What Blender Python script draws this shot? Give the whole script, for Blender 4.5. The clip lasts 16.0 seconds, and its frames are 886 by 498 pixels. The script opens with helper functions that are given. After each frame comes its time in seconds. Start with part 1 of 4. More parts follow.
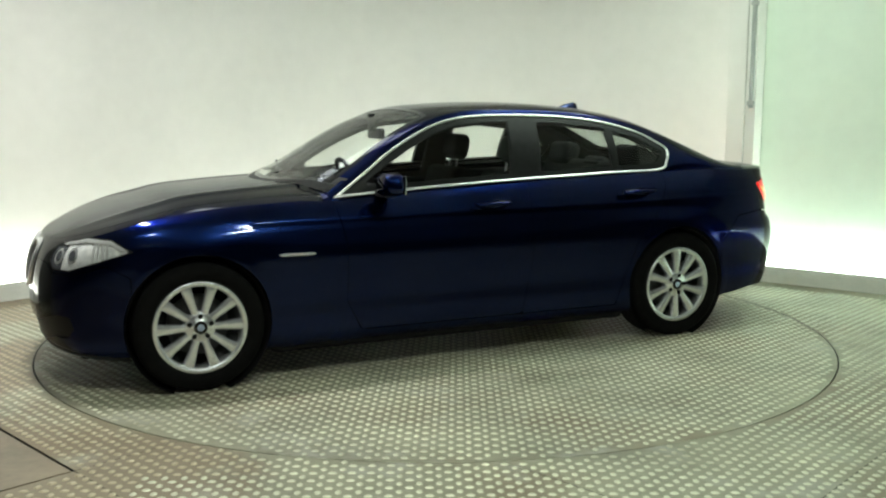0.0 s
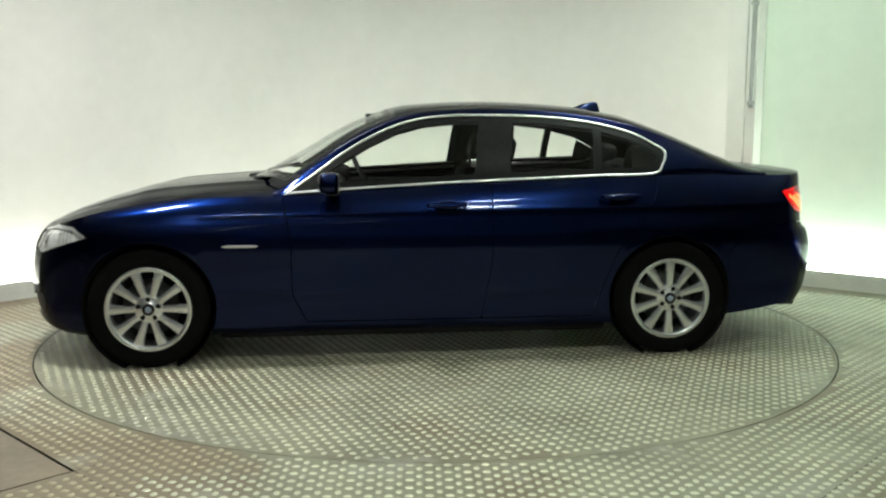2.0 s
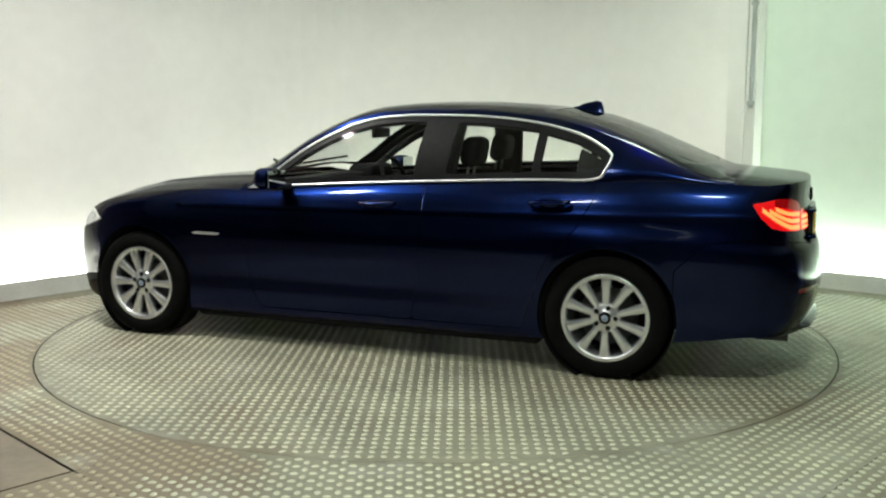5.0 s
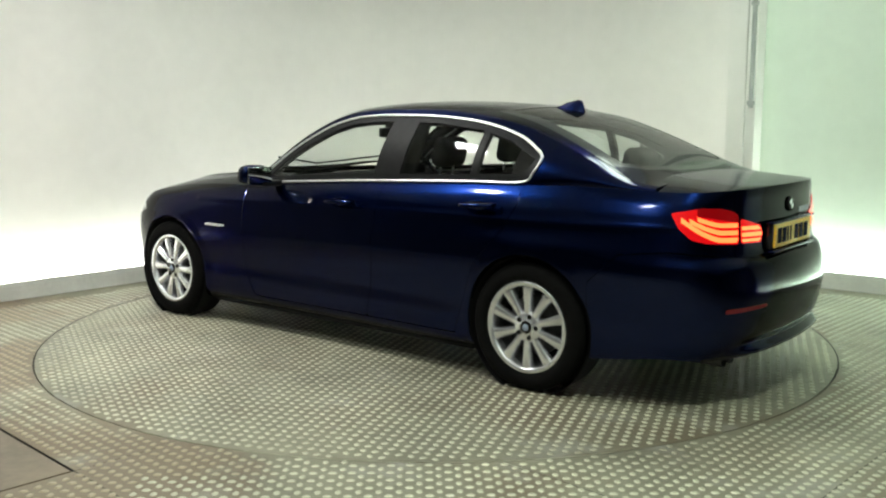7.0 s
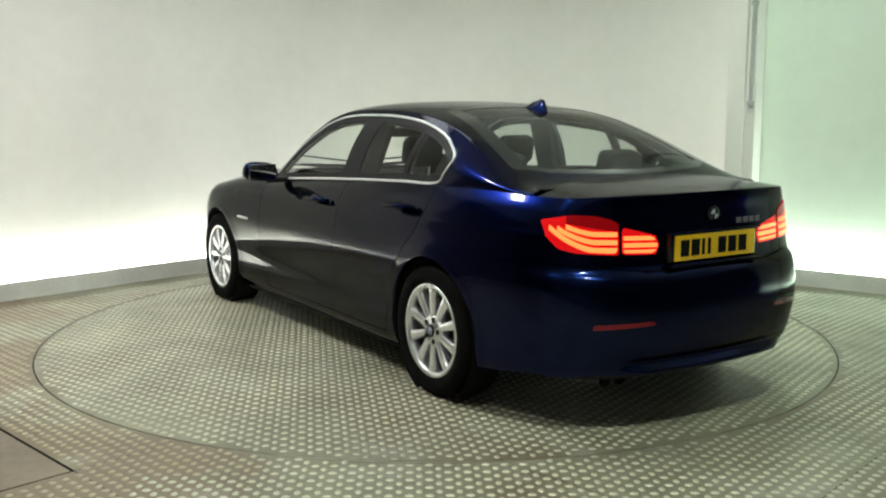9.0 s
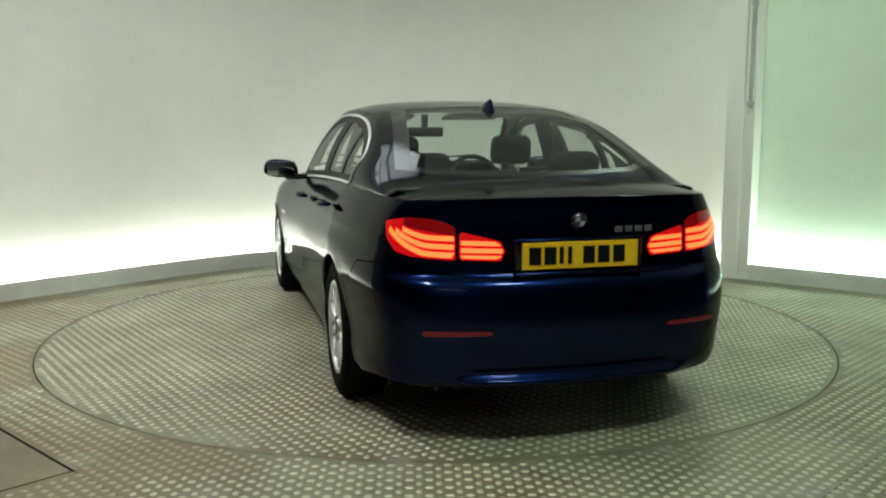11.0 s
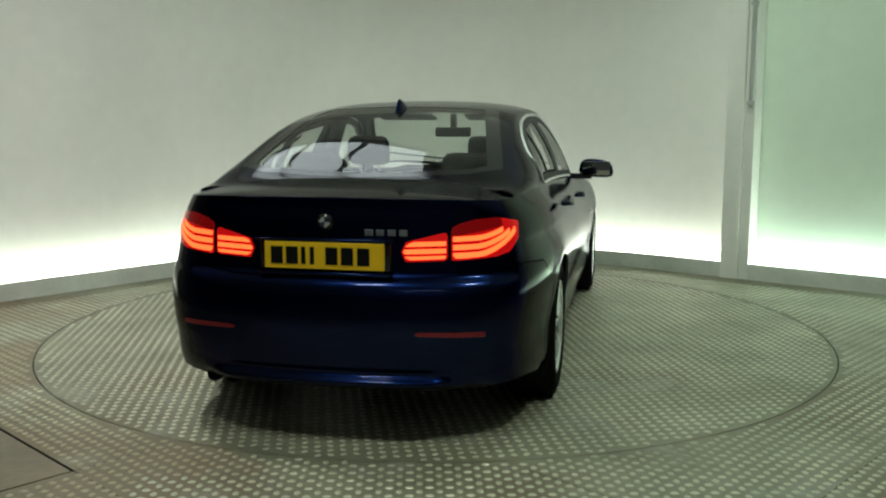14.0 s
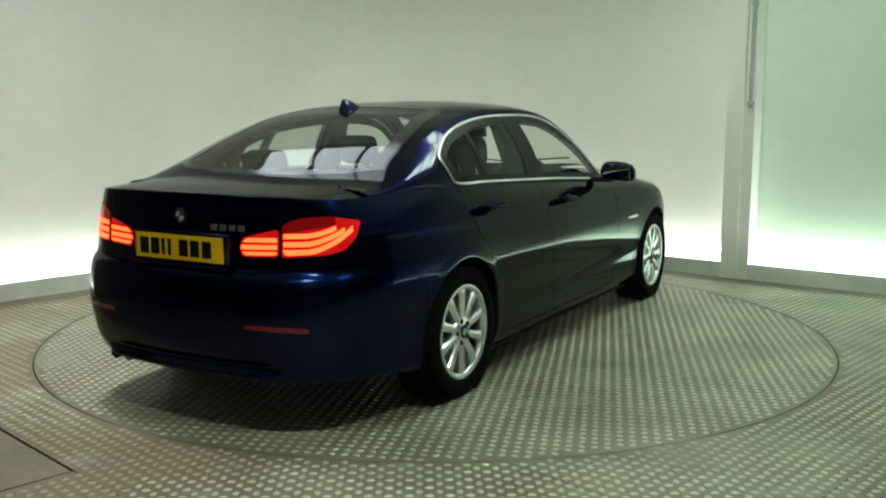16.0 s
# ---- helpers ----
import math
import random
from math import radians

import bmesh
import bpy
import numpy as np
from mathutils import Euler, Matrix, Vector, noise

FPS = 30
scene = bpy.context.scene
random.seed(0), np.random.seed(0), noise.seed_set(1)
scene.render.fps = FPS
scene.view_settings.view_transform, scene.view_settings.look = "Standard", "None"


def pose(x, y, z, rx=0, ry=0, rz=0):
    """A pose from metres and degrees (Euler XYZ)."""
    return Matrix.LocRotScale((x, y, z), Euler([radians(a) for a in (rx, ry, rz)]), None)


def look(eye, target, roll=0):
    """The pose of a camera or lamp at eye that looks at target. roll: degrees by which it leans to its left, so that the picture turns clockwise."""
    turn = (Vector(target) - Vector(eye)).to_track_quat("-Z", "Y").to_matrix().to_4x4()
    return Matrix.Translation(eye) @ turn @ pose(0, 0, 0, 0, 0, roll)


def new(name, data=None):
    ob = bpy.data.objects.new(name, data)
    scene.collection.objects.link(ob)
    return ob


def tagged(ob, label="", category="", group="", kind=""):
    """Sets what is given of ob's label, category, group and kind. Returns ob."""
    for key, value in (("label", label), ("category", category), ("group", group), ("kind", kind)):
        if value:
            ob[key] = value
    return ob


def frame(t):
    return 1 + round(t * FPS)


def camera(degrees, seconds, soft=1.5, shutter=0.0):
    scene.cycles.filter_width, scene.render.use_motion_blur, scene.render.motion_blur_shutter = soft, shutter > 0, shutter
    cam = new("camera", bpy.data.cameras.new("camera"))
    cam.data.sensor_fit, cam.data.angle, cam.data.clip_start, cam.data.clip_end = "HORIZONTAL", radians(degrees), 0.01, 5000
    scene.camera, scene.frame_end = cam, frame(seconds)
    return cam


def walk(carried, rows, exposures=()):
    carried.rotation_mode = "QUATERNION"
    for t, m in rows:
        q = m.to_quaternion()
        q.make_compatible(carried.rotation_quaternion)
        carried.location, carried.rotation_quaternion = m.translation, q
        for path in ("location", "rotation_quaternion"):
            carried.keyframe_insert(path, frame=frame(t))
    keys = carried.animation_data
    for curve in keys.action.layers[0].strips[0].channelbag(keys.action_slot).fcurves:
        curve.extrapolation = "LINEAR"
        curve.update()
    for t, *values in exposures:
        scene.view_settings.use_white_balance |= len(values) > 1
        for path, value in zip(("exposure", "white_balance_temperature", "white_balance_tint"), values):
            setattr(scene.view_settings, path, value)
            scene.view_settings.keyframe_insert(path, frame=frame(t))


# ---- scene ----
cam = camera(50.94, 16.0, soft=2.1)
EYE = Vector((0.0, -6.065, 1.387))
AIM = EYE + Vector((math.sin(radians(0.383)) * math.cos(radians(8.16)), math.cos(radians(0.383)) * math.cos(radians(8.16)), -math.sin(radians(8.16)))) * 6
walk(cam, [(0.0, look(EYE, AIM)), (16.0, look(EYE, AIM))],
     exposures=[(0.0, 0.61, 6300, 9), (3.5, 0.59, 6350, 13), (9.2, 0.40, 6350, 12), (11.3, 0.0, 6350, 7), (13.0, -0.21, 6350, 5), (14.5, -0.17, 6300, 3), (16.0, 0.04, 6300, 3)])

# ---- world and lights ----
world = bpy.data.worlds.new("world")
scene.world = world
world.use_nodes = True
world.node_tree.nodes["Background"].inputs[0].default_value = (0.02, 0.022, 0.02, 1)
world.node_tree.nodes["Background"].inputs[1].default_value = 1.0

CEIL = 3.4


def lamp(name, x, y, z, sx, sy, watts, colour, aim=None):
    data = bpy.data.lights.new(name, "AREA")
    data.shape, data.size, data.size_y, data.energy, data.color = "RECTANGLE", sx, sy, watts, colour
    ob = new(name, data)
    ob.matrix_world = look((x, y, z), aim or (x, y + 0.001, 0))
    return ob


# hanging light panels, one only added fill: x, y, width, depth, turn, cross bars, watts, colour
LIGHTS = [(-1.20, 0.40, 2.1, 0.50, 149, 2, 11, (0.92, 0.98, 1.0)),
          (1.75, 0.10, 1.6, 0.45, 50, 2, 42, (0.84, 1.0, 0.82)),
          # added fill that brightens the left wall, with no known fitting there
          (-2.1, -0.9, 0.40, 0.30, 30, 0, 62, (1.0, 1.0, 0.90)),
          (-1.1, -3.6, 0.45, 0.13, 0, 0, 32, (0.97, 1.0, 0.88)),
          (1.1, -3.6, 0.45, 0.13, 0, 0, 44, (0.88, 1.0, 0.82)),
          (-0.4, -6.9, 2.0, 0.08, 0, 0, 38, (0.96, 1.0, 0.93))]
for lx, ly, lw, ld, lturn, lbars, watts, tone in LIGHTS:
    lo = lamp("ceiling_lamp", lx, ly, CEIL - 0.10, lw, ld, watts, tone)
    lo.matrix_world = pose(lx, ly, CEIL - 0.10, 0, 0, lturn)


# ---- materials ----
def material(name, colour, rough=0.5, metal=0.0, vary=0.12, scale=6.0, bump=0.0, bump_scale=80.0, coat=0.0, spec=0.5, emit=None, strength=0.0, flecks=0.0):
    m = bpy.data.materials.new(name)
    m.use_nodes = True
    nt = m.node_tree
    b = nt.nodes["Principled BSDF"]
    b.inputs["Roughness"].default_value = rough
    b.inputs["Metallic"].default_value = metal
    b.inputs["Coat Weight"].default_value = coat
    b.inputs["Specular IOR Level"].default_value = spec
    b.inputs["Coat Roughness"].default_value = 0.07
    tc = nt.nodes.new("ShaderNodeTexCoord")
    if vary > 0:
        n1 = nt.nodes.new("ShaderNodeTexNoise")
        n1.inputs["Scale"].default_value = scale
        n1.inputs["Detail"].default_value = 8
        n2 = nt.nodes.new("ShaderNodeTexNoise")
        n2.inputs["Scale"].default_value = scale * 11
        n2.inputs["Detail"].default_value = 3
        nt.links.new(tc.outputs["Object"], n1.inputs["Vector"])
        nt.links.new(tc.outputs["Object"], n2.inputs["Vector"])
        ad = nt.nodes.new("ShaderNodeMath")
        ad.operation = "MULTIPLY_ADD"
        ad.inputs[1].default_value = 0.35
        nt.links.new(n2.outputs["Fac"], ad.inputs[0])
        nt.links.new(n1.outputs["Fac"], ad.inputs[2])
        rp = nt.nodes.new("ShaderNodeValToRGB")
        rp.color_ramp.elements[0].position, rp.color_ramp.elements[1].position = 0.45, 0.92
        rp.color_ramp.elements[0].color = (*[c * (1 - vary) for c in colour], 1)
        rp.color_ramp.elements[1].color = (*[min(1, c * (1 + vary)) for c in colour], 1)
        nt.links.new(ad.outputs[0], rp.inputs[0])
        nt.links.new(rp.outputs[0], b.inputs["Base Color"])
    else:
        b.inputs["Base Color"].default_value = (*colour, 1)
    if bump > 0:
        n3 = nt.nodes.new("ShaderNodeTexNoise")
        n3.inputs["Scale"].default_value = bump_scale
        n3.inputs["Detail"].default_value = 5
        nt.links.new(tc.outputs["Object"], n3.inputs["Vector"])
        bp = nt.nodes.new("ShaderNodeBump")
        bp.inputs["Strength"].default_value = bump
        bp.inputs["Distance"].default_value = 0.003
        nt.links.new(n3.outputs["Fac"], bp.inputs["Height"])
        nt.links.new(bp.outputs[0], b.inputs["Normal"])
    if emit:
        b.inputs["Emission Color"].default_value = (*emit, 1)
        b.inputs["Emission Strength"].default_value = strength
    return m


def glass_material(name, tint, mix):
    m = bpy.data.materials.new(name)
    m.use_nodes = True
    nt = m.node_tree
    nt.nodes.remove(nt.nodes["Principled BSDF"])
    tr = nt.nodes.new("ShaderNodeBsdfTransparent")
    tr.inputs[0].default_value = (*tint, 1)
    gl = nt.nodes.new("ShaderNodeBsdfGlossy")
    gl.inputs["Roughness"].default_value = 0.02
    lw = nt.nodes.new("ShaderNodeLayerWeight")
    lw.inputs[0].default_value = 0.5
    pw = nt.nodes.new("ShaderNodeMath")
    pw.operation = "POWER"
    pw.inputs[1].default_value = 4.0
    nt.links.new(lw.outputs["Facing"], pw.inputs[0])
    fr = nt.nodes.new("ShaderNodeMath")
    fr.operation = "MULTIPLY_ADD"
    fr.inputs[1].default_value = 0.7
    fr.inputs[2].default_value = mix
    nt.links.new(pw.outputs[0], fr.inputs[0])
    mx = nt.nodes.new("ShaderNodeMixShader")
    nt.links.new(fr.outputs[0], mx.inputs[0])
    nt.links.new(tr.outputs[0], mx.inputs[1])
    nt.links.new(gl.outputs[0], mx.inputs[2])
    nt.links.new(mx.outputs[0], nt.nodes["Material Output"].inputs[0])
    return m


WALL = material("white_wall_paint", (0.88, 0.86, 0.815), 0.55, vary=0.05, scale=0.8, bump=0.15, bump_scale=60)
# green of the right-hand light, part of it put into this paint
WALL_GREEN = material("green_lit_wall_paint", (0.82, 0.905, 0.79), 0.55, vary=0.05, scale=0.8, bump=0.15, bump_scale=60)
PLINTH = material("white_plinth_paint", (0.72, 0.73, 0.68), 0.5, vary=0.12, scale=3)
STEEL = material("floor_plate_steel", (0.225, 0.22, 0.158), 0.5, metal=0.1, vary=0.35, scale=1.6, bump=0.2, bump_scale=120)


def stain(m, colour, scale, low, high):
    """Mix irregular stains of a second colour into a material."""
    nt = m.node_tree
    b = nt.nodes["Principled BSDF"]
    base = b.inputs["Base Color"].links[0].from_socket
    tc = nt.nodes.new("ShaderNodeTexCoord")
    nz = nt.nodes.new("ShaderNodeTexNoise")
    nz.inputs["Scale"].default_value = scale
    nz.inputs["Detail"].default_value = 6
    nz.inputs["Roughness"].default_value = 0.65
    rp = nt.nodes.new("ShaderNodeMapRange")
    rp.inputs["From Min"].default_value, rp.inputs["From Max"].default_value = low, high
    mx = nt.nodes.new("ShaderNodeMix")
    mx.data_type = "RGBA"
    mx.inputs["B"].default_value = (*colour, 1)
    nt.links.new(tc.outputs["Object"], nz.inputs["Vector"])
    nt.links.new(nz.outputs["Fac"], rp.inputs["Value"])
    nt.links.new(rp.outputs[0], mx.inputs["Factor"])
    nt.links.new(base, mx.inputs["A"])
    nt.links.new(mx.outputs["Result"], b.inputs["Base Color"])


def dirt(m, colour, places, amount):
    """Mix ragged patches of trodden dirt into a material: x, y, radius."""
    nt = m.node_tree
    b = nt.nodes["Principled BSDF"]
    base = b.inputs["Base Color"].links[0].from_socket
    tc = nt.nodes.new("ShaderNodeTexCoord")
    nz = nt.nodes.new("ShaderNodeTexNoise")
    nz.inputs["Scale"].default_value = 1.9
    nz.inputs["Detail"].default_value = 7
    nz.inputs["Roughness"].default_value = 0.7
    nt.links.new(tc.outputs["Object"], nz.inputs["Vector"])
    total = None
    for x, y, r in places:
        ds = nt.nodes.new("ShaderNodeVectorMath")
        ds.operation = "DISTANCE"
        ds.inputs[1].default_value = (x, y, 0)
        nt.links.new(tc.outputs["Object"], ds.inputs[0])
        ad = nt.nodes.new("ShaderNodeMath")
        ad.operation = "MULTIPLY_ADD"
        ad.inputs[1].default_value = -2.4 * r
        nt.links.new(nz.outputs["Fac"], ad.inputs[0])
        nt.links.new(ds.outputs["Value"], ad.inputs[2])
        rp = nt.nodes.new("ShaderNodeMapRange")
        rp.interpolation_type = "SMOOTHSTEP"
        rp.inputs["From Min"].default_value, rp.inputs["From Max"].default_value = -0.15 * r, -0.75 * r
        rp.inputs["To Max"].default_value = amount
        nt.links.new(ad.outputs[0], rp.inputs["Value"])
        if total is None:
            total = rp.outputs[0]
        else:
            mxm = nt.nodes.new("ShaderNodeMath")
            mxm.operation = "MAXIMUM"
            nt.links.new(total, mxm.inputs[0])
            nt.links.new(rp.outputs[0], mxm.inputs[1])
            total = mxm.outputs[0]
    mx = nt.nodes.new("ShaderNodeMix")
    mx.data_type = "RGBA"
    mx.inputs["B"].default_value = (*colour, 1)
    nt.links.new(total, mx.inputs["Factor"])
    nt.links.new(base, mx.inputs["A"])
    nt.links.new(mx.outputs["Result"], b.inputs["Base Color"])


stain(STEEL, (0.16, 0.125, 0.08), 0.7, 0.48, 0.66)
stain(STEEL, (0.30, 0.295, 0.25), 2.3, 0.54, 0.70)
TREAD = material("worn_tread_steel", (0.53, 0.525, 0.405), 0.42, metal=0.25, vary=0.25, scale=1.6)
stain(TREAD, (0.34, 0.32, 0.24), 1.1, 0.50, 0.68)
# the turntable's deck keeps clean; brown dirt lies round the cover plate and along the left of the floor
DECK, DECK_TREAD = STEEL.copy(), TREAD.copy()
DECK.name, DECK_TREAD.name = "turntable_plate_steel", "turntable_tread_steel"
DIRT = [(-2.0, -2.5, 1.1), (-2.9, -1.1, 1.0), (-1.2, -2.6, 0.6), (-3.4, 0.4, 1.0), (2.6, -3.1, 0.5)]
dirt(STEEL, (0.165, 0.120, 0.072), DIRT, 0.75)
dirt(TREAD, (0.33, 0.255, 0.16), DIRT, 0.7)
PIT = material("pit_black", (0.015, 0.015, 0.013), 0.8, vary=0.2)
DARKWALL = material("dark_studio_paint", (0.18, 0.18, 0.19), 0.8, vary=0.2, scale=1.5)
UNSEEN_GREY = material("unseen_grey_paint", (0.20, 0.20, 0.19), 0.8, vary=0.2, scale=1.2)
SMOOTH = material("plain_cover_plate_steel", (0.175, 0.14, 0.098), 0.55, metal=0.1, vary=0.3, scale=2.2, bump=0.2, bump_scale=90)
CEILING = material("ceiling_paint", (0.56, 0.57, 0.54), 0.8, vary=0.08, scale=1.0)
STRIP = material("light_strip_glow", (0.9, 0.95, 0.9), 0.5, vary=0, emit=(0.95, 1.0, 0.91), strength=25.5)
STRIP_GREEN = material("green_light_strip_glow", (0.85, 0.95, 0.88), 0.5, vary=0, emit=(0.83, 1.0, 0.88), strength=30.0)
PIPE = material("grey_conduit", (0.40, 0.41, 0.39), 0.4, vary=0.15, scale=9)


# ---- mesh helpers ----
def mesh_object(name, bm, mat, parent=None, smooth=False, label=""):
    me = bpy.data.meshes.new(name)
    bm.to_mesh(me)
    bm.free()
    for mm in (mat if isinstance(mat, (list, tuple)) else [mat]):
        me.materials.append(mm)
    if smooth:
        me.polygons.foreach_set("use_smooth", [True] * len(me.polygons))
    ob = new(name, me)
    if parent:
        ob.parent = parent
    if label:
        ob["label"] = label
    return ob


def part(name, bm, mat, parent, label="", smooth=True):
    return mesh_object(name, bm, mat, parent, smooth, label)


def data_mesh(name, verts, faces, mat, parent=None, smooth=False, label=""):
    me = bpy.data.meshes.new(name)
    me.from_pydata(verts, [], faces)
    me.materials.append(mat)
    if smooth:
        me.polygons.foreach_set("use_smooth", [True] * len(me.polygons))
    me.update()
    ob = new(name, me)
    if parent:
        ob.parent = parent
    if label:
        ob["label"] = label
    return ob


def box(bm, x0, x1, y0, y1, z0, z1, bevel=0.0):
    g = bmesh.ops.create_cube(bm, size=1.0)
    m = Matrix.Translation(((x0 + x1) / 2, (y0 + y1) / 2, (z0 + z1) / 2)) @ Matrix.Diagonal((x1 - x0, y1 - y0, z1 - z0, 1))
    bmesh.ops.transform(bm, matrix=m, verts=g["verts"])
    if bevel:
        bmesh.ops.bevel(bm, geom=list({e for v in g["verts"] for e in v.link_edges}), offset=bevel, segments=2, affect="EDGES", profile=0.5)
    return g["verts"]


# ---- the studio ----
LEFT_DIR, RIGHT_DIR = Vector((0.672, 0.741, 0)), Vector((0.784, -0.62, 0))
LEFT_DIR.normalize(), RIGHT_DIR.normalize()
CORNER = Vector((-0.32, 4.075, 0))
FILLET = 2.87
RAD = 3.08


def wall_line(inset=0.0):
    """The inner line of the cove: left wall, round corner, right wall."""
    n_l, n_r = Vector((LEFT_DIR.y, -LEFT_DIR.x, 0)), Vector((RIGHT_DIR.y, -RIGHT_DIR.x, 0))
    t0 = CORNER - LEFT_DIR * FILLET
    t1 = CORNER + RIGHT_DIR * FILLET
    centre = t0 + n_l * RAD
    a0 = math.atan2(-n_l.y, -n_l.x)
    a1 = math.atan2(-n_r.y, -n_r.x)
    if a1 > a0:
        a1 -= 2 * math.pi
    pts = [CORNER - LEFT_DIR * 5.4 + n_l * inset]
    for i in range(33):
        a = a0 + (a1 - a0) * i / 32
        pts.append(centre + Vector((math.cos(a), math.sin(a), 0)) * (RAD - inset))
    pts.append(CORNER + RIGHT_DIR * 9.0 + n_r * inset)
    return pts


def extrude_line(name, line_in, line_out, z0, z1, mat, label, smooth=True):
    n = len(line_in)
    v = [(p.x, p.y, z) for p in line_in for z in (z0, z1)] + [(p.x, p.y, z) for p in line_out for z in (z0, z1)]
    f = []
    for i in range(n - 1):
        a, b = 2 * i, 2 * i + 2
        c, d = 2 * n + 2 * i, 2 * n + 2 * i + 2
        f += [(a, b, b + 1, a + 1), (c, c + 1, d + 1, d), (a + 1, b + 1, d + 1, c + 1), (a, c, d, b)]
    f += [(0, 1, 2 * n + 1, 2 * n), (2 * n - 2, 4 * n - 2, 4 * n - 1, 2 * n - 1)]
    ob = data_mesh(name, v, f, mat)
    return tagged(ob, label, "wall", kind="structure")


def lerp_line(line, sx):
    """The end of the line past world x = sx, and the start up to it."""
    for i in range(len(line) - 1):
        a, b = line[i], line[i + 1]
        if a.x <= sx <= b.x:
            p = a + (b - a) * ((sx - a.x) / (b.x - a.x))
            return line[:i + 1] + [p], [p] + line[i + 1:]


SPLIT = 2.62
L_WALL = [lerp_line(wall_line(k), SPLIT) for k in (-0.19, -0.34)]
extrude_line("wall_cove", L_WALL[0][0], L_WALL[1][0], -0.02, CEIL, WALL, "white painted curved studio cove wall")
extrude_line("wall_green", L_WALL[0][1], L_WALL[1][1], -0.02, CEIL, WALL_GREEN, "studio wall panel with pale green lamplight put into its paint")
L_PL = [lerp_line(wall_line(k), SPLIT) for k in (0.0, -0.018)]
for k in (0, 1):
    ob = extrude_line("plinth", L_PL[0][k], L_PL[1][k], 0.0, 0.135, PLINTH, "low white plinth board hiding the light strip")
    ob["category"] = "plinth"
L_ST = [lerp_line(wall_line(k), SPLIT) for k in (-0.09, -0.175)]
for k in (0, 1):
    ob = extrude_line("light_strip", L_ST[0][k], L_ST[1][k], 0.02, 0.05, (STRIP, STRIP_GREEN)[k], "glowing white light strip behind the plinth")
    ob["category"] = "light strip"

# unseen grey wall carrying on from the cove, added to soften its mirrored end
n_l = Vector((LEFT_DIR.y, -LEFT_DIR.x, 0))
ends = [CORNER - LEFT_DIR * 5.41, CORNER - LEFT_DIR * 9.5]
ret = extrude_line("unseen_wall", [p - n_l * 0.19 for p in reversed(ends)], [p - n_l * 0.34 for p in reversed(ends)], -0.02, CEIL, UNSEEN_GREY, "unseen grey wall added to soften the cove's end in reflections")

# wall round the rest of the studio, behind and beside the camera
bm = bmesh.new()
box(bm, -9, 9, -9.2, -9.0, -0.02, CEIL)
tagged(mesh_object("wall_back", bm, DARKWALL), "dark painted wall behind the camera", "wall", kind="structure")
bm = bmesh.new()
box(bm, -9.2, -9.0, -9.0, 5, -0.02, CEIL)
tagged(mesh_object("wall_west", bm, DARKWALL), "dark painted side wall of the studio", "wall", kind="structure")
bm = bmesh.new()
box(bm, 9.0, 9.2, -9.0, 5, -0.02, CEIL)
tagged(mesh_object("wall_east", bm, DARKWALL), "dark painted side wall of the studio", "wall", kind="structure")
bm = bmesh.new()
box(bm, -9.2, 9.2, -9.2, 5, CEIL, CEIL + 0.1)
tagged(mesh_object("ceiling", bm, CEILING), "plain grey painted studio ceiling", "ceiling", kind="structure")

# ---- floor and turntable ----
R_DISC = 2.463
A0, RATE = 203.66, -9.005


def lug_places(inside, pitch, turn):
    """A square lattice of tread lozenges, alternating in direction, where inside(x, y) holds: x, y, direction, height."""
    rnd = random.Random(4)
    ca, sa = math.cos(radians(turn)), math.sin(radians(turn))
    n = int(7.5 / pitch)
    out = []
    for i in range(-n, n + 1):
        for j in range(-n, n + 1):
            x, y = (i * ca - j * sa) * pitch, (i * sa + j * ca) * pitch
            if inside(x, y):
                out.append((x, y, turn + (45 if (i + j) % 2 else -45), 0.0042 * rnd.uniform(0.75, 1.1)))
    return out


def lug_shape(h):
    v = [(0.0185 * k * math.cos(q * math.pi / 4), 0.0135 * k * math.sin(q * math.pi / 4), z) for k, z in ((1.0, 0.0), (0.62, h)) for q in range(8)]
    f = [(q, (q + 1) % 8, 8 + (q + 1) % 8, 8 + q) for q in range(8)] + [tuple(range(8, 16))]
    return v, f


def lugs(places):
    v, f = [], []
    for x, y, b, h in places:
        cb, sb = math.cos(radians(b)), math.sin(radians(b))
        k = len(v)
        vv, ff = lug_shape(h)
        v += [(x + px * cb - py * sb, y + px * sb + py * cb, z) for px, py, z in vv]
        f += [tuple(k + q for q in face) for face in ff]
    return v, f


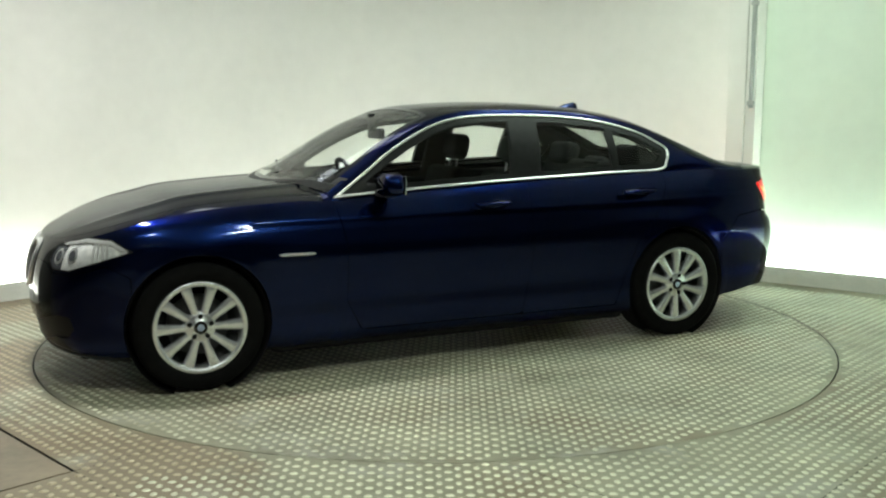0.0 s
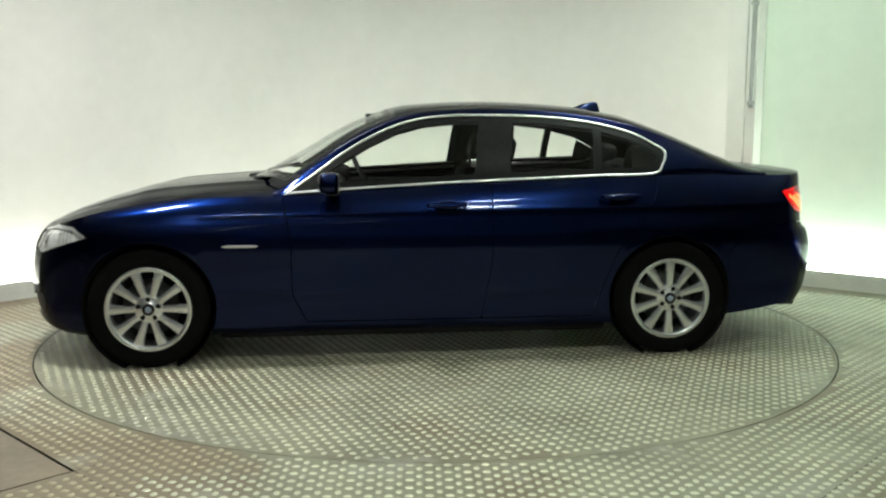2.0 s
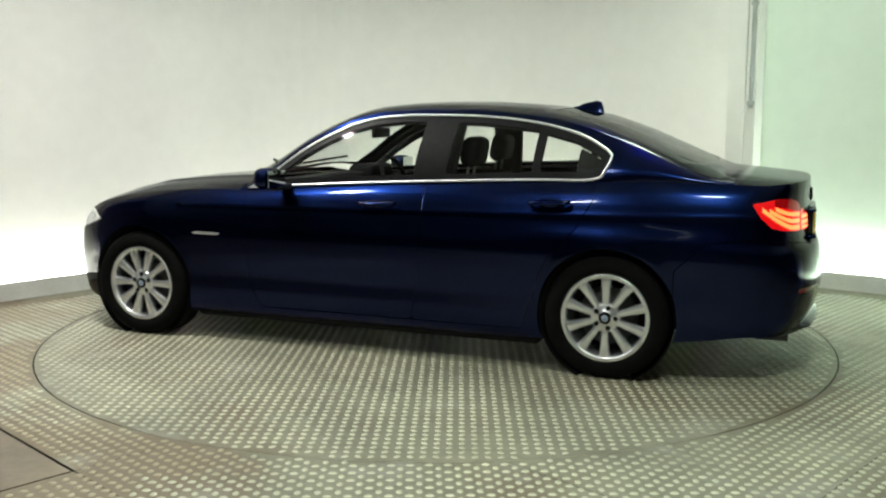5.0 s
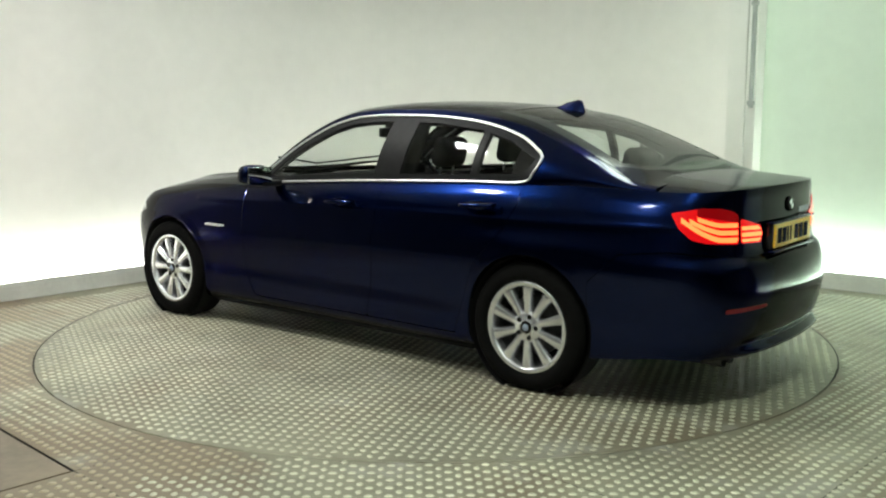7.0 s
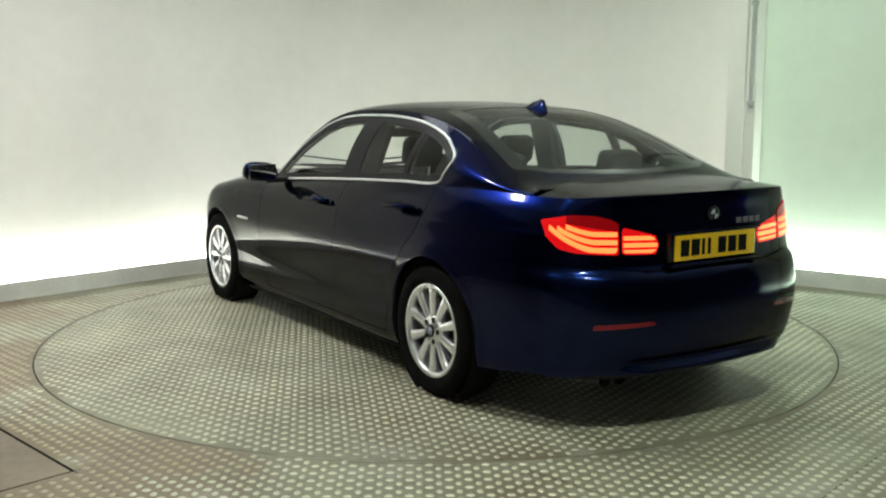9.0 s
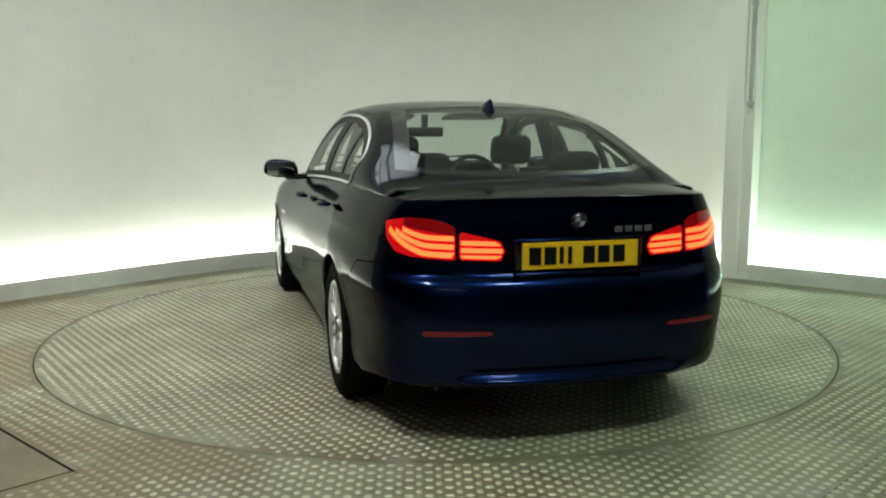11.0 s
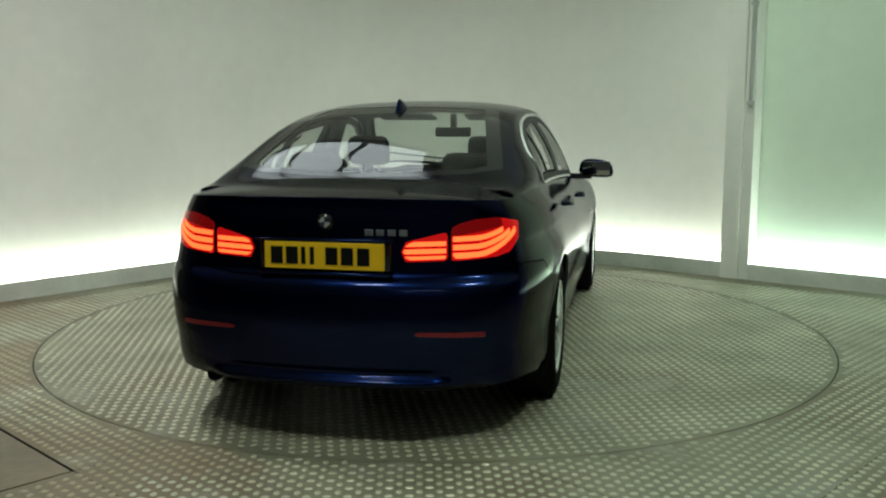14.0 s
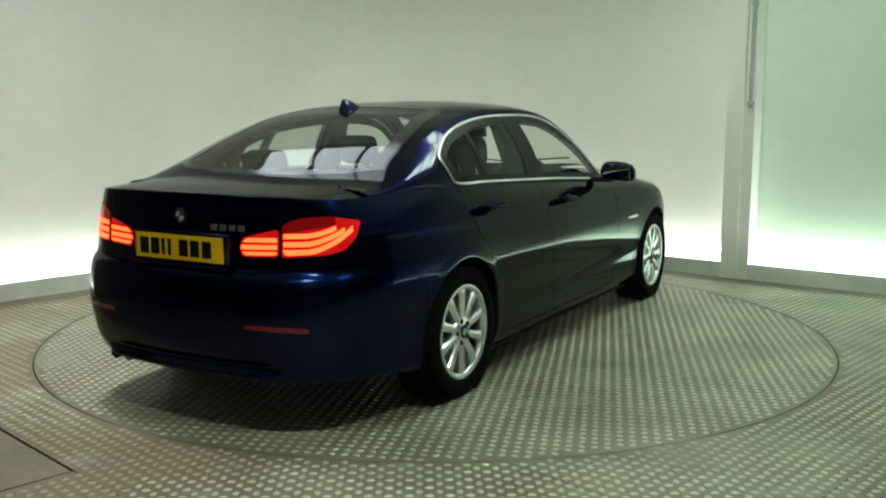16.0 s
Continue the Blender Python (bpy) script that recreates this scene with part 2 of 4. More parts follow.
def floor_things():
    # steel plates laid on the room's axes, with a round hole for the turntable
    turn = 46.0
    ca, sa = math.cos(radians(turn)), math.sin(radians(turn))
    # plate corner that shows near the camera
    cx, cy = -1.43, -2.55
    floor = new("floor")
    tagged(floor, "grey steel tread plate floor round the turntable", "floor", kind="structure")
    hole = R_DISC + 0.008
    step = 0.05
    edges_u = [-14, -9.2, -6.8, -4.4, -2.0, 0, 1.24, 3.64, 6.0, 8.4, 14]
    edges_v = [-14, -8.0, -6.6, -4.6, -2.24, 0, 2.4, 4.8, 7.2, 14]
    for a0, a1 in zip(edges_u, edges_u[1:]):
        for b0, b1 in zip(edges_v, edges_v[1:]):
            bm = bmesh.new()
            g = 0.010 if (a0, b0) == (-2.0, 0) else 0.0022
            corners = [(a0 + g, b0 + g), (a1 - g, b0 + g), (a1 - g, b1 - g), (a0 + g, b1 - g)]
            world_pts = [(cx + u * ca - v * sa, cy + u * sa + v * ca) for u, v in corners]
            dmin = min_dist(world_pts)
            if dmin > 10.5:
                bm.free()
                continue
            if dmin < hole:
                bm.free()
                nu, nv = max(2, int((a1 - a0) / step)), max(2, int((b1 - b0) / step))
                cut_plate(a0 + g, a1 - g, b0 + g, b1 - g, nu, nv, cx, cy, ca, sa, hole, floor)
                continue
            lo = [bm.verts.new((x, y, -0.012)) for x, y in world_pts]
            hi = [bm.verts.new((x, y, 0.0)) for x, y in world_pts]
            bm.faces.new(hi)
            for k in range(4):
                bm.faces.new((lo[k], lo[(k + 1) % 4], hi[(k + 1) % 4], hi[k]))
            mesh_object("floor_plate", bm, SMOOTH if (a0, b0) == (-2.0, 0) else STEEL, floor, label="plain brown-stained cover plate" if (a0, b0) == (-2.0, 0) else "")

    def on_floor(x, y):
        r = math.hypot(x, y)
        if r < R_DISC + 0.03 or y < -6.9 or abs(x) > 5.2:
            return False
        du, dv = (x - cx) * ca + (y - cy) * sa, -(x - cx) * sa + (y - cy) * ca
        if -2.0 < du < 0.016 and -0.016 < dv < 2.4:
            return False
        nl, nr = (LEFT_DIR.y, -LEFT_DIR.x), (RIGHT_DIR.y, -RIGHT_DIR.x)
        dl = (x - CORNER.x) * nl[0] + (y - CORNER.y) * nl[1]
        dr = (x - CORNER.x) * nr[0] + (y - CORNER.y) * nr[1]
        return dl > 0.22 and dr > 0.22 and not (y > 2.0 and r > 2.72)
    places = lug_places(on_floor, 0.0535, turn)
    near = [p for p in places if -2.98 < p[1] < -2.62 and abs(p[0]) < 1.15][:300]
    taken = set(near)
    v, f = lugs([p for p in places if p not in taken])
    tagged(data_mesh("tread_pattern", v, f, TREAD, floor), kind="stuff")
    me = None
    for x, y, b, h in near:
        if me is None:
            ob = data_mesh("tread_lug", *lug_shape(0.0042), TREAD, floor)
            me = ob.data
        else:
            ob = new("tread_lug", me)
            ob.parent = floor
        ob.matrix_basis = pose(x, y, 0, 0, 0, b)
    # dark pit under the floor
    bm = bmesh.new()
    box(bm, -9.2, 9.2, -9.2, 5.0, -0.3, -0.25)
    tagged(mesh_object("ground", bm, PIT), "dark concrete pit floor under the plates", "ground", kind="structure")


def min_dist(poly):
    """Distance from the turntable's centre to a convex polygon, 0 inside."""
    n = len(poly)
    inside, best = True, 1e9
    for i in range(n):
        (x0, y0), (x1, y1) = poly[i], poly[(i + 1) % n]
        dx, dy = x1 - x0, y1 - y0
        if dx * (0 - y0) - dy * (0 - x0) < 0:
            inside = False
        t = max(0, min(1, (-(x0) * dx - y0 * dy) / (dx * dx + dy * dy)))
        best = min(best, math.hypot(x0 + t * dx, y0 + t * dy))
    return 0 if inside else best


def cut_plate(a0, a1, b0, b1, nu, nv, cx, cy, ca, sa, hole, floor):
    verts, index, faces = [], {}, []

    def vert(p):
        key = (round(p[0], 5), round(p[1], 5))
        if key not in index:
            index[key] = len(verts)
            verts.append((p[0], p[1], 0.0))
        return index[key]

    def at(i, j):
        u, v = a0 + (a1 - a0) * i / nu, b0 + (b1 - b0) * j / nv
        return (cx + u * ca - v * sa, cy + u * sa + v * ca)
    for i in range(nu):
        for j in range(nv):
            poly = [at(i, j), at(i + 1, j), at(i + 1, j + 1), at(i, j + 1)]
            d = [math.hypot(*p) - hole for p in poly]
            if max(d) <= 0:
                continue
            out = []
            for k in range(4):
                p, q, dp, dq = poly[k], poly[(k + 1) % 4], d[k], d[(k + 1) % 4]
                if dp > 0:
                    out.append(p)
                if dp * dq < 0:
                    t = dp / (dp - dq)
                    m = (p[0] + (q[0] - p[0]) * t, p[1] + (q[1] - p[1]) * t)
                    s = hole / math.hypot(*m)
                    out.append((m[0] * s, m[1] * s))
            ids = [vert(p) for p in out]
            ids = [k for n, k in enumerate(ids) if k != ids[n - 1]]
            if len(ids) > 2:
                faces.append(ids)
    if faces:
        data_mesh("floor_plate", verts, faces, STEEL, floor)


floor_things()


def turntable():
    bm = bmesh.new()
    n = 180
    top = [bm.verts.new((R_DISC * math.cos(2 * math.pi * i / n), R_DISC * math.sin(2 * math.pi * i / n), 0)) for i in range(n)]
    low = [bm.verts.new((v.co.x, v.co.y, -0.05)) for v in top]
    bm.faces.new(top)
    for i in range(n):
        bm.faces.new((low[i], low[(i + 1) % n], top[(i + 1) % n], top[i]))
    disc = new("turntable")
    tagged(disc, "round steel tread plate turntable set flush in the floor", "turntable")
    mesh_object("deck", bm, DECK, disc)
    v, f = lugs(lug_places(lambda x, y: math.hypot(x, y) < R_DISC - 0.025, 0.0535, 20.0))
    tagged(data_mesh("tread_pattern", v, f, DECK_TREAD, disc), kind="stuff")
    return disc


DISC = turntable()

# ---- column and conduit at the panel joint ----


def along(u, inset, z):
    """A place on the right wall's plinth line, u metres past the column's near edge."""
    n_r = Vector((RIGHT_DIR.y, -RIGHT_DIR.x, 0))
    p = Vector((2.455, 1.872, 0)) + RIGHT_DIR * u + n_r * inset
    return (p.x, p.y, z)


def wall_box(name, u0, u1, d0, d1, z0, z1, mat, parent=None, bevel=0.004):
    bm = bmesh.new()
    box(bm, u0, u1, d0, d1, z0, z1, bevel)
    for v in bm.verts:
        v.co = along(v.co.x, v.co.y, v.co.z)
    bmesh.ops.recalc_face_normals(bm, faces=bm.faces)
    return mesh_object(name, bm, mat, parent)


col = wall_box("column", 0.0, 0.150, -0.19, 0.012, 0.0, CEIL, WALL)
tagged(col, "white boxed-in column standing at the wall panel joint", "column", kind="structure")
cov = wall_box("corner_strip", 0.152, 0.235, -0.19, -0.012, 0.0, CEIL, WALL)
tagged(cov, "white cover strip beside the column", "trim", kind="structure")


def conduit():
    bm = bmesh.new()
    bmesh.ops.create_cone(bm, cap_ends=True, segments=20, radius1=0.019, radius2=0.019, depth=CEIL - 1.45)
    bmesh.ops.translate(bm, verts=bm.verts, vec=along(0.205, 0.010, (CEIL + 1.45) / 2))
    ob = mesh_object("conduit_pipe", bm, PIPE, smooth=True)
    tagged(ob, "grey vertical conduit pipe clipped to the wall", "pipe")
    for z in (1.49, 2.3):
        bm = bmesh.new()
        box(bm, 0.178, 0.232, -0.014, 0.034, z - 0.018, z + 0.018, 0.006)
        for v in bm.verts:
            v.co = along(v.co.x, v.co.y, v.co.z)
        part("clip", bm, PIPE, ob, smooth=False)


conduit()


def ceiling_light(x, y, sx, sy, turn, bars):
    """A hanging light panel: dark frame and cross bars under the lamp."""
    ob = new("ceiling_light")
    tagged(ob, "white ceiling light panel in a dark frame", "ceiling light", group="studio ceiling lights")
    ob.matrix_world = pose(x, y, CEIL - 0.12, 0, 0, turn)
    for a, b, c, d in ((-sx / 2 - .05, sx / 2 + .05, -sy / 2 - .05, -sy / 2), (-sx / 2 - .05, sx / 2 + .05, sy / 2, sy / 2 + .05), (-sx / 2 - .05, -sx / 2, -sy / 2, sy / 2), (sx / 2, sx / 2 + .05, -sy / 2, sy / 2)):
        bm = bmesh.new()
        box(bm, a, b, c, d, -.02, .12)
        part("frame", bm, DARKWALL, ob, smooth=False)
    for k in range(bars):
        c = -sx / 2 + sx * (k + 1) / (bars + 1)
        bm = bmesh.new()
        box(bm, c - .03, c + .03, -sy / 2, sy / 2, -.02, .0)
        part("cross_bar", bm, DARKWALL, ob, smooth=False)


for args in LIGHTS:
    ceiling_light(*args[:6])


# ---- the car: x forward, y to its left, origin on the ground midway between the axles ----
PAINT = material("dark_blue_metallic_paint", (0.0021, 0.0082, 0.051), 0.26, metal=1.0, vary=0.25, scale=140, coat=0.60)
PAINT.node_tree.nodes["Principled BSDF"].inputs["Specular Tint"].default_value = (0.0, 0.01, 0.06, 1)
PAINT.node_tree.nodes["Principled BSDF"].inputs["Coat IOR"].default_value = 1.36
PAINT.node_tree.nodes["Principled BSDF"].inputs["Coat Roughness"].default_value = 0.08
BLACK = material("black_plastic", (0.012, 0.012, 0.013), 0.45, vary=0.2, scale=30, bump=0.1, bump_scale=300, spec=0.15)
GLOSS = material("gloss_black_trim", (0.008, 0.008, 0.009), 0.12, vary=0)
UNDER = material("black_underbody", (0.008, 0.008, 0.008), 0.85, vary=0.2, scale=8, spec=0.15)
CHROME = material("bright_chrome_trim", (0.86, 0.87, 0.89), 0.32, metal=0.8, vary=0.04, scale=20)
MIRROR = material("mirror_glass", (0.55, 0.57, 0.58), 0.04, metal=1.0, vary=0)
ALLOY = material("silver_alloy_paint", (0.80, 0.81, 0.85), 0.26, metal=0.85, vary=0.06, scale=40)
DISCM = material("brake_disc_steel", (0.06, 0.06, 0.06), 0.45, metal=0.7, vary=0.2, scale=25)
RUBBER = material("tyre_rubber", (0.005, 0.005, 0.005), 0.9, vary=0.2, scale=20, bump=0.15, bump_scale=200, spec=0.08)
SEATM = material("black_leather", (0.008, 0.008, 0.009), 0.75, vary=0.25, scale=12, bump=0.25, bump_scale=180, spec=0.15)
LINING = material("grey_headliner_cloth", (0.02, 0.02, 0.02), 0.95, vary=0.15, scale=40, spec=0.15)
REDLENS = material("red_lamp_lens", (0.20, 0.004, 0.005), 0.12, vary=0, coat=0.5, emit=(1.0, 0.006, 0.008), strength=0.46)
# weak glow put into the lens above the lit bars
REDCAP = material("dark_red_lens", (0.10, 0.002, 0.004), 0.12, vary=0, coat=0.5, emit=(1.0, 0.004, 0.006), strength=0.12)
REDBAR = material("glowing_lamp_bar", (0.8, 0.08, 0.03), 0.3, vary=0, emit=(1.0, 0.10, 0.022), strength=3.0)
REFLECT = material("red_reflector", (0.19, 0.001, 0.010), 0.2, vary=0.1, scale=60, coat=0.3)
LAMPGLASS = material("headlamp_reflector", (0.84, 0.86, 0.90), 0.25, metal=0.2, vary=0.3, scale=26)
LENS = material("grey_lamp_lens", (0.10, 0.105, 0.12), 0.12, metal=0.3, vary=0.1, scale=60)
PLATE = material("yellow_plate", (0.88, 0.54, 0.012), 0.4, vary=0.05, scale=20)
LETTER = material("dull_silver_letters", (0.30, 0.31, 0.34), 0.35, metal=0.8, vary=0.1, scale=40)
INK = material("black_ink", (0.006, 0.006, 0.006), 0.7, vary=0, spec=0.1)
BADGE = material("badge_enamel", (0.05, 0.06, 0.10), 0.2, metal=0.3, vary=0.1)
BADGE_LIGHT = material("pale_blue_enamel", (0.35, 0.42, 0.55), 0.25, metal=0.2, vary=0.3, scale=60)
GLASS = glass_material("clear_car_glass", (0.93, 0.955, 0.93), 0.035)
GLASS_DARK = glass_material("tinted_rear_glass", (0.64, 0.70, 0.66), 0.05)


def spline(ctl, n):
    """A smooth curve through control points, n steps in each span."""
    c = np.array([2 * np.array(ctl[0]) - np.array(ctl[1])] + list(ctl) + [2 * np.array(ctl[-1]) - np.array(ctl[-2])], float)
    out = []
    for i in range(1, len(c) - 2):
        for k in range(n):
            t = k / n
            a, b, d, e = c[i - 1], c[i], c[i + 1], c[i + 2]
            out.append(0.5 * (2 * b + (d - a) * t + (2 * a - 5 * b + 4 * d - e) * t * t + (3 * b - a - 3 * d + e) * t ** 3))
    out.append(c[-2])
    return np.array(out)


def curve(table, add=0.0):
    """A smooth function of one number through (x, value) pairs."""
    p = spline(sorted(table), 10)
    p[:, 1] += add
    return lambda x: np.interp(x, p[:, 0], p[:, 1])


PLAN_HALF = [(2.265, 0), (2.255, .25), (2.22, .48), (2.14, .67), (2.02, .80), (1.80, .892), (1.484, .920), (1.0, .912), (.3, .902), (-.4, .905),
             (-1.0, .91), (-1.484, .912), (-1.9, .885), (-2.2, .835), (-2.36, .755), (-2.47, .60), (-2.528, .35), (-2.551, 0)]
_p = spline([(2.255, -.25)] + PLAN_HALF + [(-2.528, -.35)], 24)[24:-24]
_s = np.r_[0, np.cumsum(np.hypot(*np.diff(_p, axis=0).T))]
N_AROUND = 330
S_ALL = np.linspace(0, _s[-1], N_AROUND)
PLAN = np.c_[np.interp(S_ALL, _s, _p[:, 0]), np.interp(S_ALL, _s, _p[:, 1])]
PLAN[0, 1] = PLAN[-1, 1] = 0.0
_t = np.gradient(PLAN, axis=0)
_t[0], _t[-1] = (0, 1), (0, -1)
PLAN_N = np.c_[_t[:, 1], -_t[:, 0]]
PLAN_N /= np.linalg.norm(PLAN_N, axis=1)[:, None]

# edge height where the sides meet bonnet, windows and boot; lower edge; inward offset by height
TOP = curve([(2.32, .735), (2.2, .752), (2.05, .785), (1.9, .825), (1.7, .872), (1.484, .905), (1.2, .928), (.95, .938), (.745, .938), (.40, .962), (-.067, .988), (-.39, 1.003),
             (-1.03, 1.028), (-1.385, 1.038), (-1.7, 1.046), (-2.0, 1.040), (-2.3, 1.036), (-2.45, 1.044), (-2.60, 1.054)])
BOTTOM = curve([(2.32, .19), (1.9, .165), (1.1, .165), (0, .165), (-1.1, .185), (-1.85, .225), (-2.2, .265), (-2.45, .25), (-2.6, .24)])
OFF_SIDE = curve([(.15, .10), (.19, .055), (.24, .032), (.32, .022), (.42, .022), (.52, .009), (.60, .002), (.66, 0), (.71, .007), (.76, .019), (.80, .028), (.845, .037), (.875, .043), (.90, .049), (.93, .058), (.96, .070), (1.0, .089), (1.06, .130)])
OFF_FRONT = curve([(.15, .16), (.20, .06), (.28, .02), (.40, .0), (.52, .005), (.60, .018), (.68, .045), (.74, .085), (.80, .15)])
OFF_REAR = curve([(.20, .16), (.25, .07), (.272, .018), (.292, .016), (.314, .047), (.36, .026), (.44, .007), (.51, .0), (.58, .003), (.64, .012), (.685, .026), (.705, .036), (.722, .056), (.735, .070), (.78, .076), (.86, .080), (.95, .085), (1.02, .084), (1.06, .090)])

OFF_CORNER = curve([(.20, .16), (.25, .095), (.30, .055), (.36, .028), (.44, .008)])


def rear_offset(y, z):
    """The tail's inward offset; the lower lip fades out towards the corners."""
    off = float(OFF_REAR(z))
    if z < .44:
        k = smooth_step((y - .42) / .22)
        off += (float(OFF_CORNER(z)) - off) * k
    return off


def side_shift(x, z):
    """Wheel arch flares, and the swage line that rises to the tail."""
    d = 0.0
    for xc in (1.484, -1.484):
        r = math.hypot(x - xc, z - 0.335)
        d -= 0.0045 * math.exp(-((r - 0.375) / 0.035) ** 2)
        # the haunch that swells over the wheel
        d -= 0.010 * math.exp(-((x - xc) / 0.42) ** 2 - ((z - 0.755) / 0.048) ** 2)
    zc = 0.845 + 0.03 * (0.9 - x) / 3.0
    d -= 0.0045 * math.exp(-((z - zc) / 0.013) ** 2) * (1 if -2.3 < x < 1.2 else 0)
    d += 0.003 * math.exp(-((z - 0.44) / 0.09) ** 2) * (1 - min(1, (x / 1.15) ** 4))
    return d


N_UP = 64


def smooth_step(t):
    t = min(1.0, max(0.0, t))
    return t * t * (3 - 2 * t)


def wrap_grid():
    """Sides, nose and tail of the left half in one sheet."""
    P = np.zeros((N_AROUND, N_UP, 3))
    for i in range(N_AROUND):
        (x, y), (nx, ny) = PLAN[i], PLAN_N[i]
        wf, wr = max(0, nx) ** 1.6, max(0, -nx) ** 1.6
        ws = max(0.0, 1 - wf - wr)
        zt, zb = float(TOP(x)), float(BOTTOM(x))
        for j in range(N_UP):
            v = j / (N_UP - 1)
            z = zb + (zt - zb) * v
            # the shoulder rounding keeps its distance from the upper edge
            high = .80 + (z - .80) * (1.045 - .80) / max(.05, zt - .80) if z > .80 else z
            blend = smooth_step((zt - .82) / .10)
            zs = z + (high - z) * blend
            side = float(OFF_SIDE(zs)) + side_shift(x, z)
            near = max(0.0, 1 - (zt - z) / .06)
            side += 0.03 * near ** 2 * (1 - smooth_step((zt - .88) / .06))
            d = ws * side + wf * float(OFF_FRONT(z)) + wr * rear_offset(y, z)
            P[i, j] = (x - nx * d, max(0.0, y - ny * d), z)
    P[0, :, 1] = P[-1, :, 1] = 0
    return P


def grid_piece(P, S=None):
    """Rows of (place, s, normal) and quads, from a grid of points."""
    n, m, _ = P.shape
    du, dv = np.gradient(P, axis=0), np.gradient(P, axis=1)
    N = np.cross(du, dv)
    N /= np.linalg.norm(N, axis=2)[:, :, None] + 1e-12
    s = np.repeat((S if S is not None else np.zeros(n))[:, None], m, axis=1)
    V = np.concatenate([P, s[:, :, None], N], axis=2).reshape(-1, 7)
    F = [(i * m + j, (i + 1) * m + j, (i + 1) * m + j + 1, i * m + j + 1) for i in range(n - 1) for j in range(m - 1)]
    return [list(map(float, r)) for r in V], F


def cut(V, F, f):
    """Split faces along f = 0 into those where f < 0 and the rest. New corners go to the end of V."""
    val = [float(a) for a in f(np.array(V))]
    cache, low, high = {}, [], []

    def mid(a, b):
        key = (min(a, b), max(a, b))
        if key not in cache:
            t = val[a] / (val[a] - val[b])
            V.append([p + (q - p) * t for p, q in zip(V[a], V[b])])
            val.append(0.0)
            cache[key] = len(V) - 1
        return cache[key]
    for face in F:
        vv = [val[k] for k in face]
        if max(vv) <= 0:
            low.append(face)
        elif min(vv) >= 0:
            high.append(face)
        else:
            lo, hi = [], []
            for a, b in zip(face, face[1:] + face[:1]):
                if val[a] <= 0:
                    lo.append(a)
                if val[a] >= 0:
                    hi.append(a)
                if val[a] * val[b] < 0:
                    m = mid(a, b)
                    lo.append(m)
                    hi.append(m)
            if len(lo) > 2:
                low.append(tuple(lo))
            if len(hi) > 2:
                high.append(tuple(hi))
    return low, high


def signed(poly):
    """Signed distance to a polygon, below 0 inside, for arrays of (a, b)."""
    q = np.array(poly, float)
    r = np.roll(q, -1, axis=0)

    def f(A, B):
        p = np.c_[A, B]
        best = np.full(len(p), 1e9)
        inside = np.zeros(len(p), bool)
        for a, b in zip(q, r):
            d = b - a
            t = np.clip(((p - a) @ d) / (d @ d), 0, 1)
            best = np.minimum(best, np.hypot(*(p - a - t[:, None] * d).T))
            cross = (a[1] > p[:, 1]) != (b[1] > p[:, 1])
            xx = a[0] + (p[:, 1] - a[1]) * d[0] / (d[1] if abs(d[1]) > 1e-12 else 1e-12)
            inside ^= cross & (p[:, 0] < xx)
        return np.where(inside, -best, best)
    return f


def emit(name, V, F, mat, parent, mirror=1, label="", lift=0.0, thick=0.0, smooth_normals=True):
    """Faces of a sheet as a part, on the left (1) or right (-1) side; 0 joins both sides. thick gives a turned-in edge."""
    verts, norms, faces = [], [], []
    for sgn in ((1, -1) if mirror == 0 else (mirror,)):
        index = {}
        local = []
        for face in F:
            ids = []
            for k in face:
                if k not in index:
                    index[k] = len(verts)
                    x, y, z, s, nx, ny, nz = V[k]
                    ln = math.sqrt(nx * nx + ny * ny + nz * nz) or 1
                    nx, ny, nz = nx / ln, ny / ln, nz / ln
                    verts.append((x + nx * lift, sgn * (y + ny * lift), z + nz * lift))
                    norms.append((nx, sgn * ny, nz))
                ids.append(index[k])
            local.append(tuple(ids) if sgn == 1 else tuple(reversed(ids)))
        if thick:
            count = {}
            for ids in local:
                for a, b in zip(ids, ids[1:] + ids[:1]):
                    count[(a, b)] = count.get((a, b), 0) + 1
            rim = [(a, b) for (a, b) in count if (b, a) not in count and not (abs(verts[a][1]) < 1e-4 and abs(verts[b][1]) < 1e-4)]
            inner = {}
            for a, b in rim:
                for k in (a, b):
                    if k not in inner:
                        inner[k] = len(verts)
                        p, q = verts[k], norms[k]
                        verts.append((p[0] - q[0] * thick, p[1] - q[1] * thick, p[2] - q[2] * thick))
                        norms.append(q)
                local.append((b, a, inner[a], inner[b]))
        faces += local
    me = bpy.data.meshes.new(name)
    me.from_pydata(verts, [], faces)
    me.materials.append(mat)
    me.polygons.foreach_set("use_smooth", [True] * len(me.polygons))
    me.update()
    if smooth_normals:
        me.normals_split_custom_set_from_vertices(norms)
    ob = new(name, me)
    ob.parent = parent
    if label:
        ob["label"] = label
    return ob


X, Y, Z, SS = 0, 1, 2, 3


def s_x(x):
    """Way round the plan from the nose to the left side at x."""
    return float(np.interp(-x, -PLAN[:, 0], S_ALL))


S_END = float(S_ALL[-1])


def s_y(y):
    """Way round the plan to the tail at half-width y."""
    tail = PLAN[:, 0] < -2.2
    return float(np.interp(-y, -PLAN[tail, 1], S_ALL[tail]))


